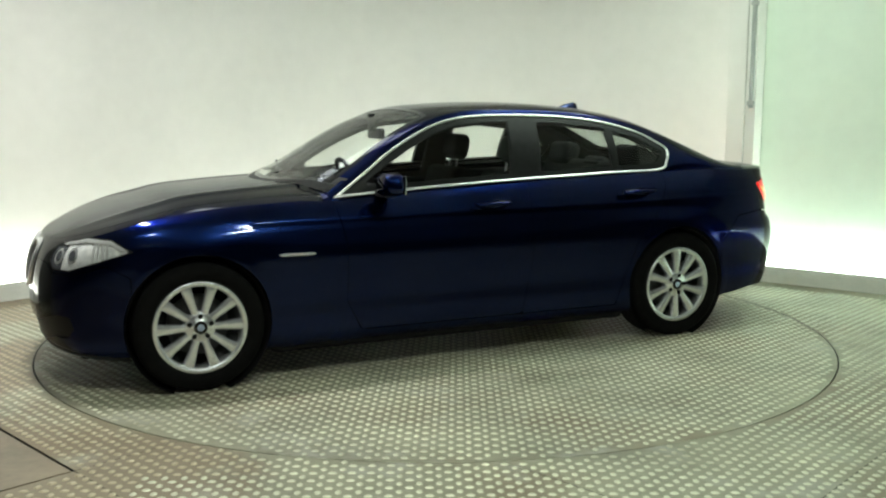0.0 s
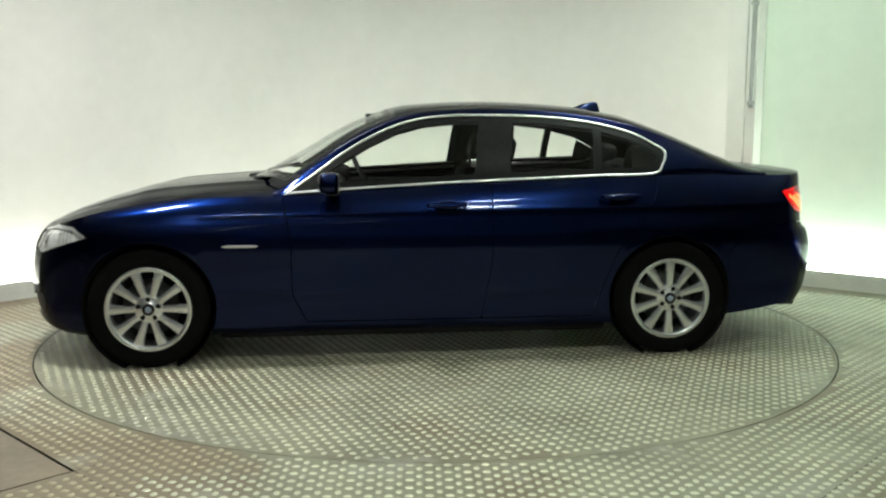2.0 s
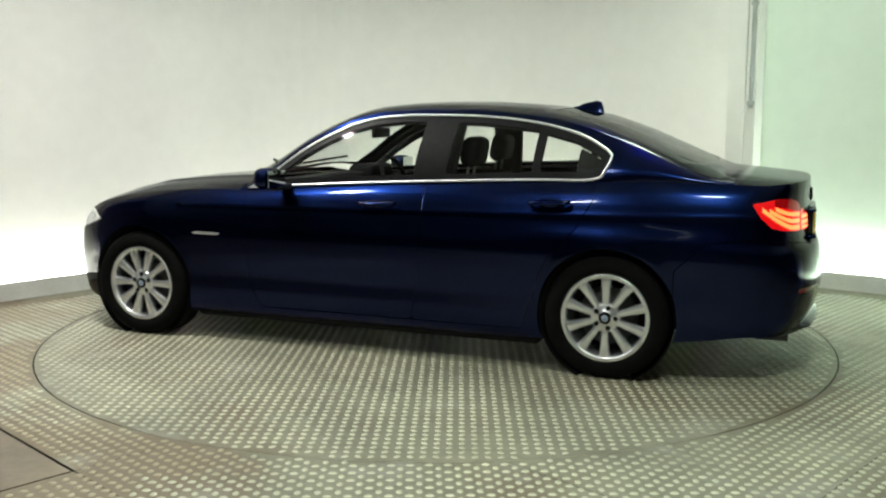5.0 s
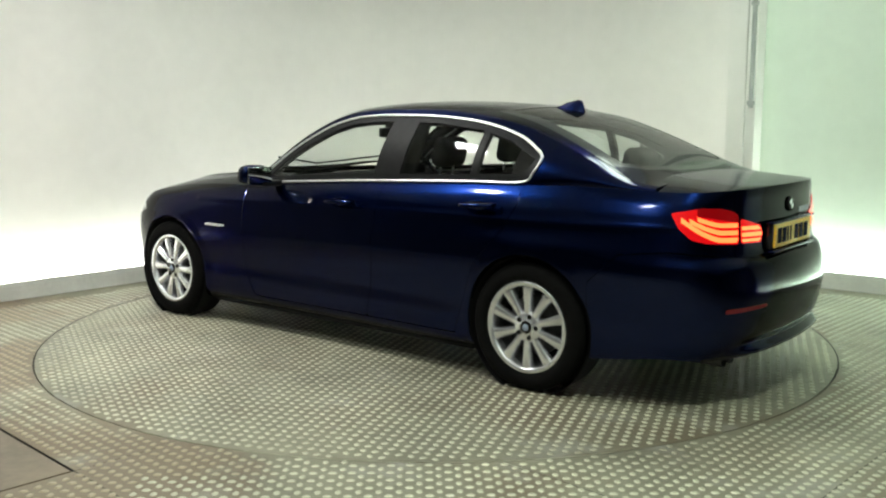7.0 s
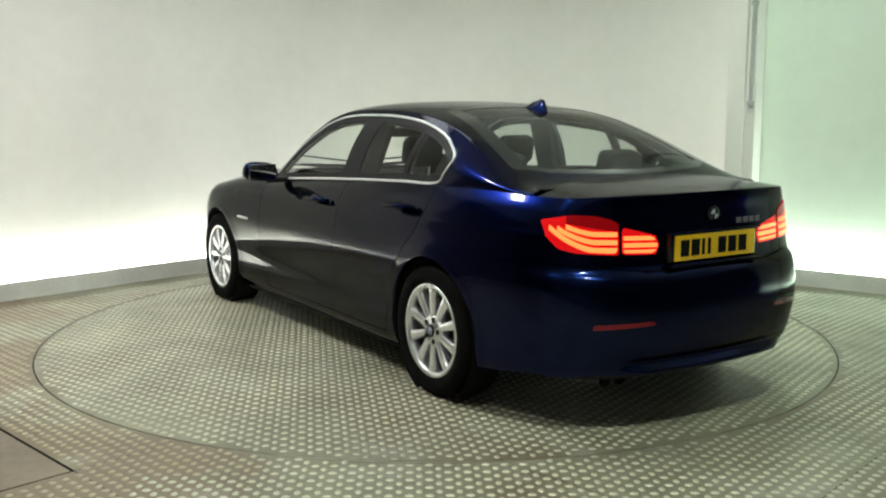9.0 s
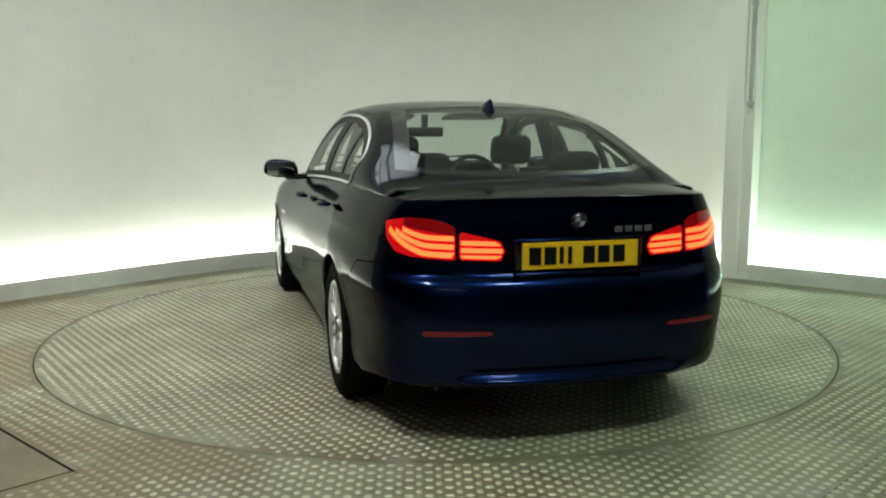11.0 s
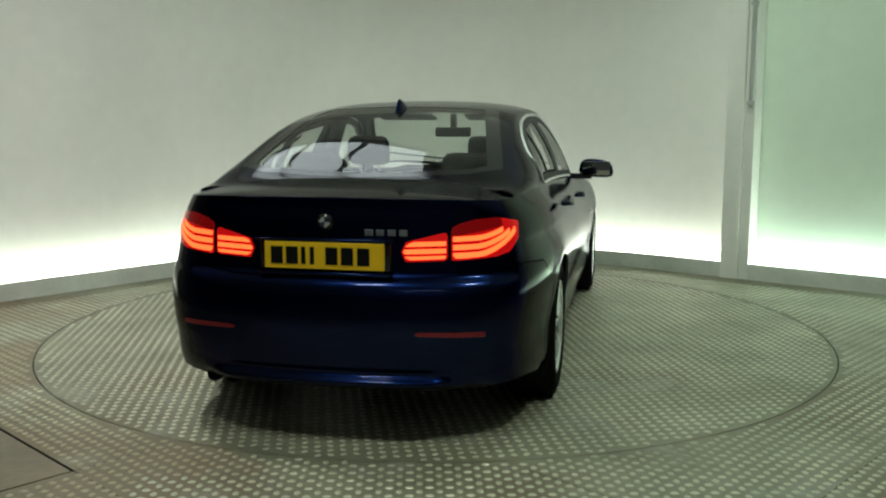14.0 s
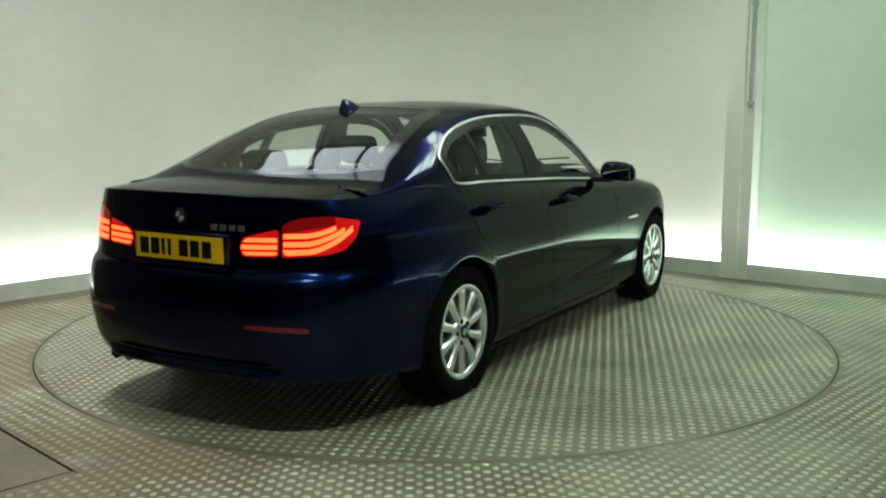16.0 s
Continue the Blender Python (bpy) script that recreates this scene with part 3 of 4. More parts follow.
DLO = [(.745, .948), (.56, 1.075), (.42, 1.175), (.285, 1.254), (.115, 1.333), (-.05, 1.377), (-.22, 1.394), (-.38, 1.397), (-.72, 1.390), (-1.04, 1.356),
       (-1.29, 1.293), (-1.43, 1.222), (-1.468, 1.195), (-1.48, 1.168), (-1.455, 1.105), (-1.385, 1.048), (-1.03, 1.037), (-.39, 1.012), (-.067, .997), (.40, .971)]


def car_body(car):
    P = wrap_grid()
    V, F = grid_piece(P, S_ALL)
    # normals point outwards
    if V[(N_AROUND // 2) * N_UP + 20][5] < 0:
        for r in V:
            r[4], r[5], r[6] = -r[4], -r[5], -r[6]
        F = [tuple(reversed(f)) for f in F]
    arch = lambda A: np.minimum(np.hypot(A[:, X] - 1.484, A[:, Z] - .335), np.hypot(A[:, X] + 1.484, A[:, Z] - .335)) - .368 + np.where(A[:, Y] > .55, 0, 9)
    _, F = cut(V, F, arch)
    emit("inner_shell", V, F, UNDER, car, 0, "black inner body shell", lift=-0.022)
    # head lamps
    head = [(.575, .742), (.575, .668), (.63, .630), (.77, .626), (.95, .676), (1.125, .728), (1.01, .788), (.86, .795), (.70, .776)]
    hf = signed(head)
    lamp_f, F = cut(V, F, lambda A: hf(A[:, SS], A[:, Z]))
    # tail lamps: quarter panel piece and boot piece
    tail_a = [(5.125, .945), (5.17, .875), (5.235, .825), (5.32, .808), (5.545, .795), (5.545, .930), (5.50, .950), (5.42, .965), (5.30, .968)]
    tail_b = [(5.562, .797), (5.745, .790), (5.765, .83), (5.745, .872), (5.66, .893), (5.562, .915)]
    fa, fb = signed(tail_a), signed(tail_b)
    ta, F = cut(V, F, lambda A: fa(A[:, SS], A[:, Z]))
    tb, F = cut(V, F, lambda A: fb(A[:, SS], A[:, Z]))
    # lower intakes of the front bumper
    intake = [(0, .235), (.42, .235), (.52, .26), (.60, .28), (.74, .29), (.79, .34), (.77, .40), (.66, .405), (.50, .36), (.40, .345), (0, .345)]
    fi = signed(intake)
    intake_f, F = cut(V, F, lambda A: np.where(A[:, SS] < .9, fi(A[:, SS] + .0001, A[:, Z]), 1))
    # red reflectors and lower apron of the tail
    refl = [(5.405, .487), (5.41, .51), (5.70, .512), (5.71, .494)]
    fr = signed(refl)
    refl_f, F = cut(V, F, lambda A: fr(A[:, SS], A[:, Z]))
    apron, F = cut(V, F, lambda A: np.where(A[:, SS] > 5.30, A[:, Z] - .266, 1))
    # doors, fuel panels, bumpers and lid: gaps of 5 mm

    def panel(poly, coords, gap=.0028):
        nonlocal F
        f = signed(poly)
        inside, rest = cut(V, F, lambda A: f(A[:, coords[0]], A[:, coords[1]]) + gap)
        _, F = cut(V, rest, lambda A: f(A[:, coords[0]], A[:, coords[1]]) - gap)
        return inside
    door_f = panel([(s_x(.80), 1.2), (s_x(.70), .70), (s_x(.70), .40), (s_x(.62), .235), (s_x(-.37), .235), (s_x(-.43), .55), (s_x(-.44), 1.2)], (SS, Z))
    door_r = panel([(s_x(-.44), 1.2), (s_x(-.43), .55), (s_x(-.37), .235), (s_x(-1.02), .235), (s_x(-1.075), .40), (s_x(-1.16), .62), (s_x(-1.32), .80), (s_x(-1.40), .95), (s_x(-1.41), 1.2)], (SS, Z))
    bump_r = panel([(s_x(-1.83), .05), (s_x(-1.83), .60), (s_x(-1.98), .745), (s_y(.85), .768), (s_y(.40), .722), (S_END + .3, .722), (S_END + .3, .05)], (SS, Z))
    boot = panel([(s_y(.575), .722), (s_y(.575), 1.3), (S_END + .3, 1.3), (S_END + .3, .722)], (SS, Z))
    bump_f = panel([(-.5, .05), (-.5, .66), (.56, .650), (.63, .612), (.78, .608), (.98, .660), (1.10, .60), (1.10, .05)], (SS, Z))
    # the nose cone belongs to the bonnet side panels
    wing, rest = cut(V, F, lambda A: A[:, X] * -1 + .60)
    sill, quarter = cut(V, rest, lambda A: np.where((A[:, Z] < .262) & (A[:, X] > -1.2), -1.0, 1.0))
    for sgn in (1, -1):
        emit("front_wing", V, wing, PAINT, car, sgn, thick=.012)
        d = emit("front_door", V, door_f, PAINT, car, sgn, thick=.012)
        door_handle(d, -.17, .893, sgn)
        d = emit("rear_door", V, door_r, PAINT, car, sgn, thick=.012)
        door_handle(d, -1.17, .932, sgn)
        emit("sill", V, sill, PAINT, car, sgn)
        emit("rear_quarter_panel", V, quarter, PAINT, car, sgn, thick=.012)
        h = emit("headlamp", V, lamp_f, LAMPGLASS, car, sgn, "clear headlamp with silver reflectors", lift=-.006)
        for sc, zc in ((.655, .695), (.775, .706)):
            inner, _ = cut(V, lamp_f, lambda A: np.hypot(A[:, SS] - sc, A[:, Z] - zc) - .040)
            eye = emit("lamp_barrel", V, inner, CHROME, h, sgn, lift=-.003)
            lens, _ = cut(V, inner, lambda A: np.hypot(A[:, SS] - sc, A[:, Z] - zc) - .027)
            emit("lamp_lens", V, lens, LENS, eye, sgn, lift=-.001)
        for sc in (.915, .94, .965, .99):
            rib, _ = cut(V, lamp_f, lambda A: hf(A[:, SS], A[:, Z]) + .012)
            rib, _ = cut(V, rib, lambda A: A[:, SS] - sc - .0035)
            rib, _ = cut(V, rib, lambda A: sc - .0035 - A[:, SS])
            emit("lamp_rib", V, rib, CHROME, h, sgn, lift=.0)
        mask, _ = cut(V, lamp_f, lambda A: A[:, SS] - .700)
        emit("lamp_mask", V, mask, LENS, h, sgn, lift=-.004)
        brow, _ = cut(V, lamp_f, lambda A: -hf(A[:, SS], A[:, Z]) - .007)
        emit("lamp_rim", V, brow, BLACK, h, sgn, lift=.001)
        lid, _ = cut(V, lamp_f, lambda A: -hf(A[:, SS], A[:, Z]) - .024)
        lid, _ = cut(V, lid, lambda A: hf(A[:, SS], A[:, Z]) + .0072)
        lid, _ = cut(V, lid, lambda A: .735 + .02 * np.clip((.8 - A[:, SS]) / .2, 0, 1) - A[:, Z])
        emit("lamp_brow", V, lid, CHROME, h, sgn, "bright upper reflector band", lift=.0015)
        emit("reflector", V, refl_f, REFLECT, car, sgn, "dark red rear reflector", lift=.002)
        for nm, fs, ff, rows in (("tail_lamp", ta, fa, ((.816, .0115), (.850, .0105), (.884, .010))), ("boot_lamp", tb, fb, ((.808, .010), (.838, .0095), (.868, .009)))):
            t = emit(nm, V, fs, REDLENS, car, sgn, "glowing red rear lamp", lift=.003)
            if nm == "tail_lamp":
                cap, _ = cut(V, fs, lambda A: .908 + (5.45 - A[:, SS]) * .13 - A[:, Z])
                cap, _ = cut(V, cap, lambda A: 5.27 - A[:, SS])
                emit("dim_lens", V, cap, REDCAP, t, sgn, "dark red upper lens with a weak glow put in", lift=.0045)
            for n, (zc, hw) in enumerate(rows):
                def middle(A, zc=zc, n=n, nm=nm):
                    # the bars sweep up round the outer corner
                    out = np.clip((5.42 - A[:, SS]) / .26, 0, 1) if nm == "tail_lamp" else 0.0
                    return zc + out ** 1.6 * (.10 - .018 * n) + (5.55 - A[:, SS]) * .03
                b, _ = cut(V, fs, lambda A: ff(A[:, SS], A[:, Z]) + .008)
                b, _ = cut(V, b, lambda A: A[:, Z] - middle(A) - hw)
                b, _ = cut(V, b, lambda A: middle(A) - hw - A[:, Z])
                b, _ = cut(V, b, lambda A: 5.18 + .045 * n - A[:, SS])
                if b:
                    emit("light_bar", V, b, REDBAR, t, sgn, lift=.005)
    low_f, bump_f = cut(V, bump_f, lambda A: A[:, Z] - .245 + .05 * np.clip((A[:, SS] - .5) / .5, 0, 1))
    emit("front_bumper", V, bump_f, PAINT, car, 0, thick=.012)
    emit("front_apron", V, low_f, BLACK, car, 0, "black lower front apron", lift=-.004)
    emit("intake_grille", V, intake_f, BLACK, car, 0, "black lower intake", lift=-.012)
    emit("rear_bumper", V, bump_r, PAINT, car, 0, thick=.012)
    emit("rear_apron", V, apron, BLACK, car, 0, "black lower rear apron")
    emit("boot_lid_face", V, boot, PAINT, car, 0, thick=.010)
    return P


def door_handle(door, x, z, sgn):
    y = .895
    bm = bmesh.new()
    pts = spline([(x - .115, -.012), (x - .10, .020), (x - .03, .034), (x + .06, .032), (x + .10, .016), (x + .112, -.012)], 5)
    ringv = []
    for px, dy in pts:
        w = .011 + .004 * math.cos((px - x) * 14)
        ringv.append([bm.verts.new((px, sgn * (y + dy + ay), z + az + (px - x) * -.03)) for ay, az in ((-.008, -w), (.007, -w * .8), (.010, -w * .35), (.003, w * .55), (-.010, w))])
    for a, b in zip(ringv, ringv[1:]):
        for k in range(5):
            bm.faces.new((a[k], a[(k + 1) % 5], b[(k + 1) % 5], b[k]))
    bmesh.ops.recalc_face_normals(bm, faces=bm.faces)
    h = part("door_handle", bm, PAINT, door)
    bm = bmesh.new()
    bmesh.ops.create_uvsphere(bm, u_segments=16, v_segments=8, radius=1, matrix=Matrix.Translation((x - .005, sgn * (y - .006), z)) @ Matrix.Diagonal((.068, .005, .026, 1)))
    part("handle_recess", bm, PAINT, h)


# roof and screens: height at the middle, and the rail along the window tops
CENTRE = curve([(1.15, .965), (.98, .995), (.80, 1.085), (.648, 1.170), (.455, 1.282), (.264, 1.372), (.076, 1.430), (-.10, 1.452), (-.35, 1.464), (-.66, 1.460), (-1.019, 1.435),
                (-1.25, 1.400), (-1.374, 1.366), (-1.55, 1.301), (-1.728, 1.224), (-1.90, 1.143), (-2.045, 1.078), (-2.15, 1.055)], 0.011)
RAIL_Z = curve([(1.15, .94), (.80, .955), (.745, .972), (.56, 1.098), (.42, 1.198), (.285, 1.277), (.115, 1.354), (-.05, 1.397), (-.22, 1.412), (-.38, 1.416), (-.72, 1.410), (-1.04, 1.379),
                (-1.29, 1.326), (-1.48, 1.262), (-1.65, 1.194), (-1.80, 1.132), (-1.95, 1.080), (-2.05, 1.058), (-2.15, 1.05)], 0.006)
RAIL_Y = curve([(1.15, .76), (.80, .755), (.56, .715), (.42, .685), (.285, .657), (.115, .625), (-.05, .603), (-.38, .590), (-.72, .590), (-1.04, .600), (-1.29, .624), (-1.48, .650), (-1.80, .692), (-2.05, .70), (-2.15, .70)])


BOOT_MID = curve([(-1.5, 1.105), (-1.95, 1.095), (-2.1, 1.083), (-2.3, 1.062), (-2.42, 1.047), (-2.47, 1.042), (-2.6, 1.035)], 0.010)


def boot_z(x, y, edge):
    """Height of the boot's top."""
    order = np.argsort(edge[:, 0])
    y1, z1 = np.interp(x, edge[order, 0], edge[order, 1]), np.interp(x, edge[order, 0], edge[order, 2])
    u = np.minimum(1, y / np.maximum(y1, 1e-6))
    zc = np.maximum(z1, BOOT_MID(x))
    return zc - (zc - z1) * (.4 * u ** 2 + .6 * u ** 5)


def side_power(x):
    """How the upper side leans in: an even slope by the windows, hollow towards the boot."""
    return 1.2 + 1.2 * min(1, max(0, (-1.42 - x) / .4))


def side_bulge(v, height):
    return .022 * math.sin(math.pi * v) * min(1, height / .3)


def window_bead(car, sgn, ye, ze):
    """A slim rounded chrome strip round the side windows."""
    loop = [np.array(p) for p in spline(DLO + [DLO[0]], 6)[:-1]]
    n = len(loop)
    mid = np.array([-.35, 1.17])
    bm = bmesh.new()
    rows = []
    for k in range(n):
        x, z = loop[k]
        yb, zb, yr, zr = ye(x), ze(x), float(RAIL_Y(x)), float(RAIL_Z(x))
        yr, zr = min(yr, yb - .01), max(zr, zb + .002)
        v = min(1.0, max(0.0, (z - zb) / (zr - zb)))
        y = yb + (yr - yb) * v ** side_power(x) + side_bulge(v, zr - zb)
        t = loop[(k + 1) % n] - loop[k - 1]
        nx, nz = t[1], -t[0]
        ln = math.hypot(nx, nz)
        nx, nz = nx / ln, nz / ln
        if (x - mid[0]) * nx + (z - mid[1]) * nz > 0:
            nx, nz = -nx, -nz
        lean = (yr - yb) / (zr - zb)
        row = []
        for a in range(8):
            c, q = math.cos(a * math.pi / 4), math.sin(a * math.pi / 4)
            along_in = .0065 + .0072 * c
            row.append(bm.verts.new((x + nx * along_in, sgn * (y + nz * along_in * lean + .004 + .007 * q), z + nz * along_in)))
        rows.append(row)
    for k in range(n):
        p, q = rows[k], rows[(k + 1) % n]
        for a in range(8):
            bm.faces.new((p[a], p[(a + 1) % 8], q[(a + 1) % 8], q[a]))
    bmesh.ops.recalc_face_normals(bm, faces=bm.faces)
    part("window_chrome", bm, CHROME, car, "bright chrome window surround")


def greenhouse(car, P):
    edge = P[:, -1]
    order = np.argsort(edge[:, 0])
    ye = lambda x: float(np.interp(x, edge[order, 0], edge[order, 1]))
    ze = lambda x: float(np.interp(x, edge[order, 0], edge[order, 2]))
    xs = np.linspace(1.06, -2.10, 190)
    m_side, m_top = 64, 40
    G = np.zeros((len(xs), m_side + m_top - 1, 3))
    for i, x in enumerate(xs):
        yb, zb = ye(x), ze(x)
        yr, zr, zc = float(RAIL_Y(x)), float(RAIL_Z(x)), float(CENTRE(x))
        yr = min(yr, yb - .01)
        zr = max(zr, zb + .002)
        for j in range(m_side):
            v = j / (m_side - 1)
            bulge = side_bulge(v, zr - zb)
            G[i, j] = (x, yb + (yr - yb) * v ** side_power(x) + bulge, zb + (zr - zb) * v)
        for j in range(1, m_top):
            v = j / (m_top - 1)
            y = yr * (1 - v)
            u = y / yr
            G[i, m_side - 1 + j] = (x, y, zc - (zc - zr) * (0.55 * u ** 2 + 0.45 * u ** 6))
    V, F = grid_piece(G)
    if V[(len(xs) // 2) * (m_side + m_top - 1) + m_side + m_top - 4][6] < 0:
        for r in V:
            r[4], r[5], r[6] = -r[4], -r[5], -r[6]
        F = [tuple(reversed(f)) for f in F]
    # windscreen and rear screen, with black borders
    ws_base = lambda y: .955 - .30 * (y / .72) ** 2
    side_of = lambda A: A[:, Y] - np.array([float(k) for k in RAIL_Y(A[:, X])])
    # screen outlines as distances, in plan
    wscreen = [(.955, 0), (.935, .25), (.86, .50), (.735, .695), (.56, .672), (.40, .635), (.25, .602), (.10, .562), (.105, .30), (.11, 0), (.11, -.1), (.955, -.1)]
    rscreen = [(-1.07, -.1), (-1.07, 0), (-1.06, .30), (-1.035, .505), (-1.20, .535), (-1.45, .578), (-1.62, .612), (-1.83, .650), (-1.935, .50), (-1.985, .25), (-2.0, 0), (-2.0, -.1)]
    fw, frs = signed(wscreen), signed(rscreen)
    top_only = lambda A: np.where(A[:, Y] < np.array(RAIL_Y(A[:, X])) + .004, 0.0, 9.0)
    w_in, F = cut(V, F, lambda A: fw(A[:, X], A[:, Y]) + top_only(A))
    r_in, F = cut(V, F, lambda A: frs(A[:, X], A[:, Y]) + top_only(A))
    glass, border = cut(V, w_in, lambda A: fw(A[:, X], A[:, Y]) + .028)
    w = emit("windscreen", V, glass, GLASS, car, 0, "clear laminated windscreen", lift=-.002)
    w.visible_shadow = False
    emit("screen_border", V, border, GLOSS, w, 0)
    glass, border = cut(V, r_in, lambda A: np.maximum(frs(A[:, X], A[:, Y]) + .040, A[:, Y] - .430 - (-1.05 - A[:, X]) * .183))
    w = emit("rear_screen", V, glass, GLASS_DARK, car, 0, "tinted rear window reflecting the studio", lift=-.002)
    w.visible_shadow = False
    emit("screen_border", V, border, GLOSS, w, 0)
    # cowl below the windscreen, and what the boot lid covers
    cowl, F = cut(V, F, lambda A: np.where(A[:, X] > .45, ws_base(A[:, Y]) - .004 - A[:, X], 1) + np.where(A[:, Y] > .735, .5, 0))
    cowl, _ = cut(V, cowl, lambda A: A[:, X] - 1.01 + .30 * (A[:, Y] / .72) ** 2)
    emit("cowl", V, cowl, BLACK, car, 0, "black plastic cowl")
    _, F = cut(V, F, lambda A: np.where(A[:, X] < -1.6, A[:, Z] - boot_z(A[:, X], A[:, Y], edge) + .004, 1))
    _, F = cut(V, F, lambda A: .80 - A[:, X])
    # side windows inside a chrome line
    fd = signed(DLO)
    on_side = lambda A: np.where(A[:, Y] > np.array(RAIL_Y(A[:, X])) - .012, 0.0, 9.0)
    win, shell = cut(V, F, lambda A: fd(A[:, X], A[:, Z]) + on_side(A))
    chrome, win = cut(V, win, lambda A: -(fd(A[:, X], A[:, Z]) + .012))
    trim, win = cut(V, win, lambda A: -(fd(A[:, X], A[:, Z]) + .044))
    # upright pillars: door frames between the panes
    tilt = lambda A: (A[:, Z] - 1.01) * -.13
    p1, win = cut(V, win, lambda A: np.abs(A[:, X] + .437 - tilt(A)) - .098)
    p2, win = cut(V, win, lambda A: np.abs(A[:, X] + 1.062 - tilt(A) * .5) - .022)
    front, win = cut(V, win, lambda A: -(A[:, X] + .40))
    tri, front = cut(V, front, lambda A: .545 - A[:, X])
    rear, quarter = cut(V, win, lambda A: -(A[:, X] + 1.062 - tilt(A) * .5))
    emit("roof", V, shell, PAINT, car, 0, "dark blue roof and pillars")
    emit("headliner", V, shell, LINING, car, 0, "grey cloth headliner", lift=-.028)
    for sgn in (1, -1):
        window_bead(car, sgn, ye, ze)
        emit("window_seal", V, chrome, BLACK, car, sgn)
        emit("window_frame", V, trim, BLACK, car, sgn, "black window frame", thick=.035)
        emit("centre_pillar", V, p1, BLACK, car, sgn, "black centre pillar trim", thick=.03)
        emit("quarter_divider", V, p2, BLACK, car, sgn, thick=.03)
        emit("mirror_corner", V, tri, BLACK, car, sgn)
        for nm, fs, mat in (("front_window", front, GLASS), ("rear_window", rear, GLASS), ("quarter_window", quarter, GLASS)):
            g = emit(nm, V, fs, mat, car, sgn, lift=-.004)
            g.visible_shadow = False
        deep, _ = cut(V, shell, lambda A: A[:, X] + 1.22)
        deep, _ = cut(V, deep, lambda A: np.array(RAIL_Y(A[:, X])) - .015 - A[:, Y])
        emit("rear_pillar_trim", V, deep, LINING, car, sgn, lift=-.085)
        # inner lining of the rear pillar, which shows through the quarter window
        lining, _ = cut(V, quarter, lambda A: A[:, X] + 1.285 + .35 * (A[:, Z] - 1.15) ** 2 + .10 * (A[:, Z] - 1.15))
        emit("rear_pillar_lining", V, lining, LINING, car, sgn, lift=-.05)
    return ye, ze


def decks(car, ye, ze, P):
    """Bonnet and boot lid tops."""
    edge = P[:, -1]
    # bonnet: rows across the car, closing up towards the curved nose
    xs = [x for x in np.linspace(.60, 2.0, 60)] + list(2.0 + (float(edge[0, 0]) - .0005 - 2.0) * np.sin(np.linspace(0.04, 1, 34) * math.pi / 2))
    order = np.argsort(edge[:, 0])
    hood_c = curve([(.55, 1.01), (.75, 1.006), (.963, 1.0), (1.24, .982), (1.50, .957), (1.64, .920), (1.80, .882), (1.95, .835), (2.05, .795), (2.12, .760), (2.20, .730), (2.33, .72)], 0.016)
    m = 44
    G = np.zeros((len(xs), m, 3))
    for i, x in enumerate(xs):
        y1, z1 = ye(x), ze(x)
        zc = max(z1, float(hood_c(x)))
        for j in range(m):
            u = 1 - j / (m - 1)
            ridge = .010 * math.exp(-((u - (.66 + .05 * (x - 1.5))) / .06) ** 2) * min(1, max(0, 2.1 - x) / .4)
            G[i, j] = (x, y1 * u, zc - (zc - z1) * (.35 * u ** 2 + .65 * u ** 5) + ridge)
    V, F = grid_piece(G)
    if V[30 * m + m - 3][6] < 0:
        for r in V:
            r[4], r[5], r[6] = -r[4], -r[5], -r[6]
        F = [tuple(reversed(f)) for f in F]
    _, F = cut(V, F, lambda A: A[:, X] - 1.005 + .30 * (A[:, Y] / .72) ** 2)
    gapf = lambda A: A[:, Y] - np.interp(A[:, X], edge[order, 0], edge[order, 1]) + .075
    hood, rim = cut(V, F, lambda A: gapf(A) + .0025)
    _, rim = cut(V, rim, lambda A: gapf(A) - .0025)
    emit("bonnet", V, hood, PAINT, car, 0, "dark blue bonnet")
    for sgn in (1, -1):
        emit("wing_top", V, rim, PAINT, car, sgn)
    # boot
    x_end = float(edge[-1, 0])
    xs = list(np.linspace(-1.70, -2.2, 26)) + list(-2.2 + (x_end + .0005 + 2.2) * np.sin(np.linspace(0.03, 1, 30) * math.pi / 2))
    G = np.zeros((len(xs), m, 3))
    for i, x in enumerate(xs):
        y1, z1 = ye(x), ze(x)
        for j in range(m):
            u = 1 - j / (m - 1)
            G[i, j] = (x, y1 * u, float(boot_z(x, y1 * u, edge)))
    V, F = grid_piece(G)
    if V[20 * m + m - 3][6] < 0:
        for r in V:
            r[4], r[5], r[6] = -r[4], -r[5], -r[6]
        F = [tuple(reversed(f)) for f in F]
    F, _ = cut(V, F, lambda A: A[:, X] + 1.95 - .17 * (A[:, Y] / .70) ** 2)
    f2 = lambda A: A[:, Y] - (.60 + .10 * np.clip((A[:, X] + 2.45) / .6, 0, 1))
    lid, rim = cut(V, F, lambda A: f2(A) + .0025)
    _, rim = cut(V, rim, lambda A: f2(A) - .0025)
    emit("boot_lid", V, lid, PAINT, car, 0, "dark blue boot lid")
    for sgn in (1, -1):
        emit("quarter_top", V, rim, PAINT, car, sgn)


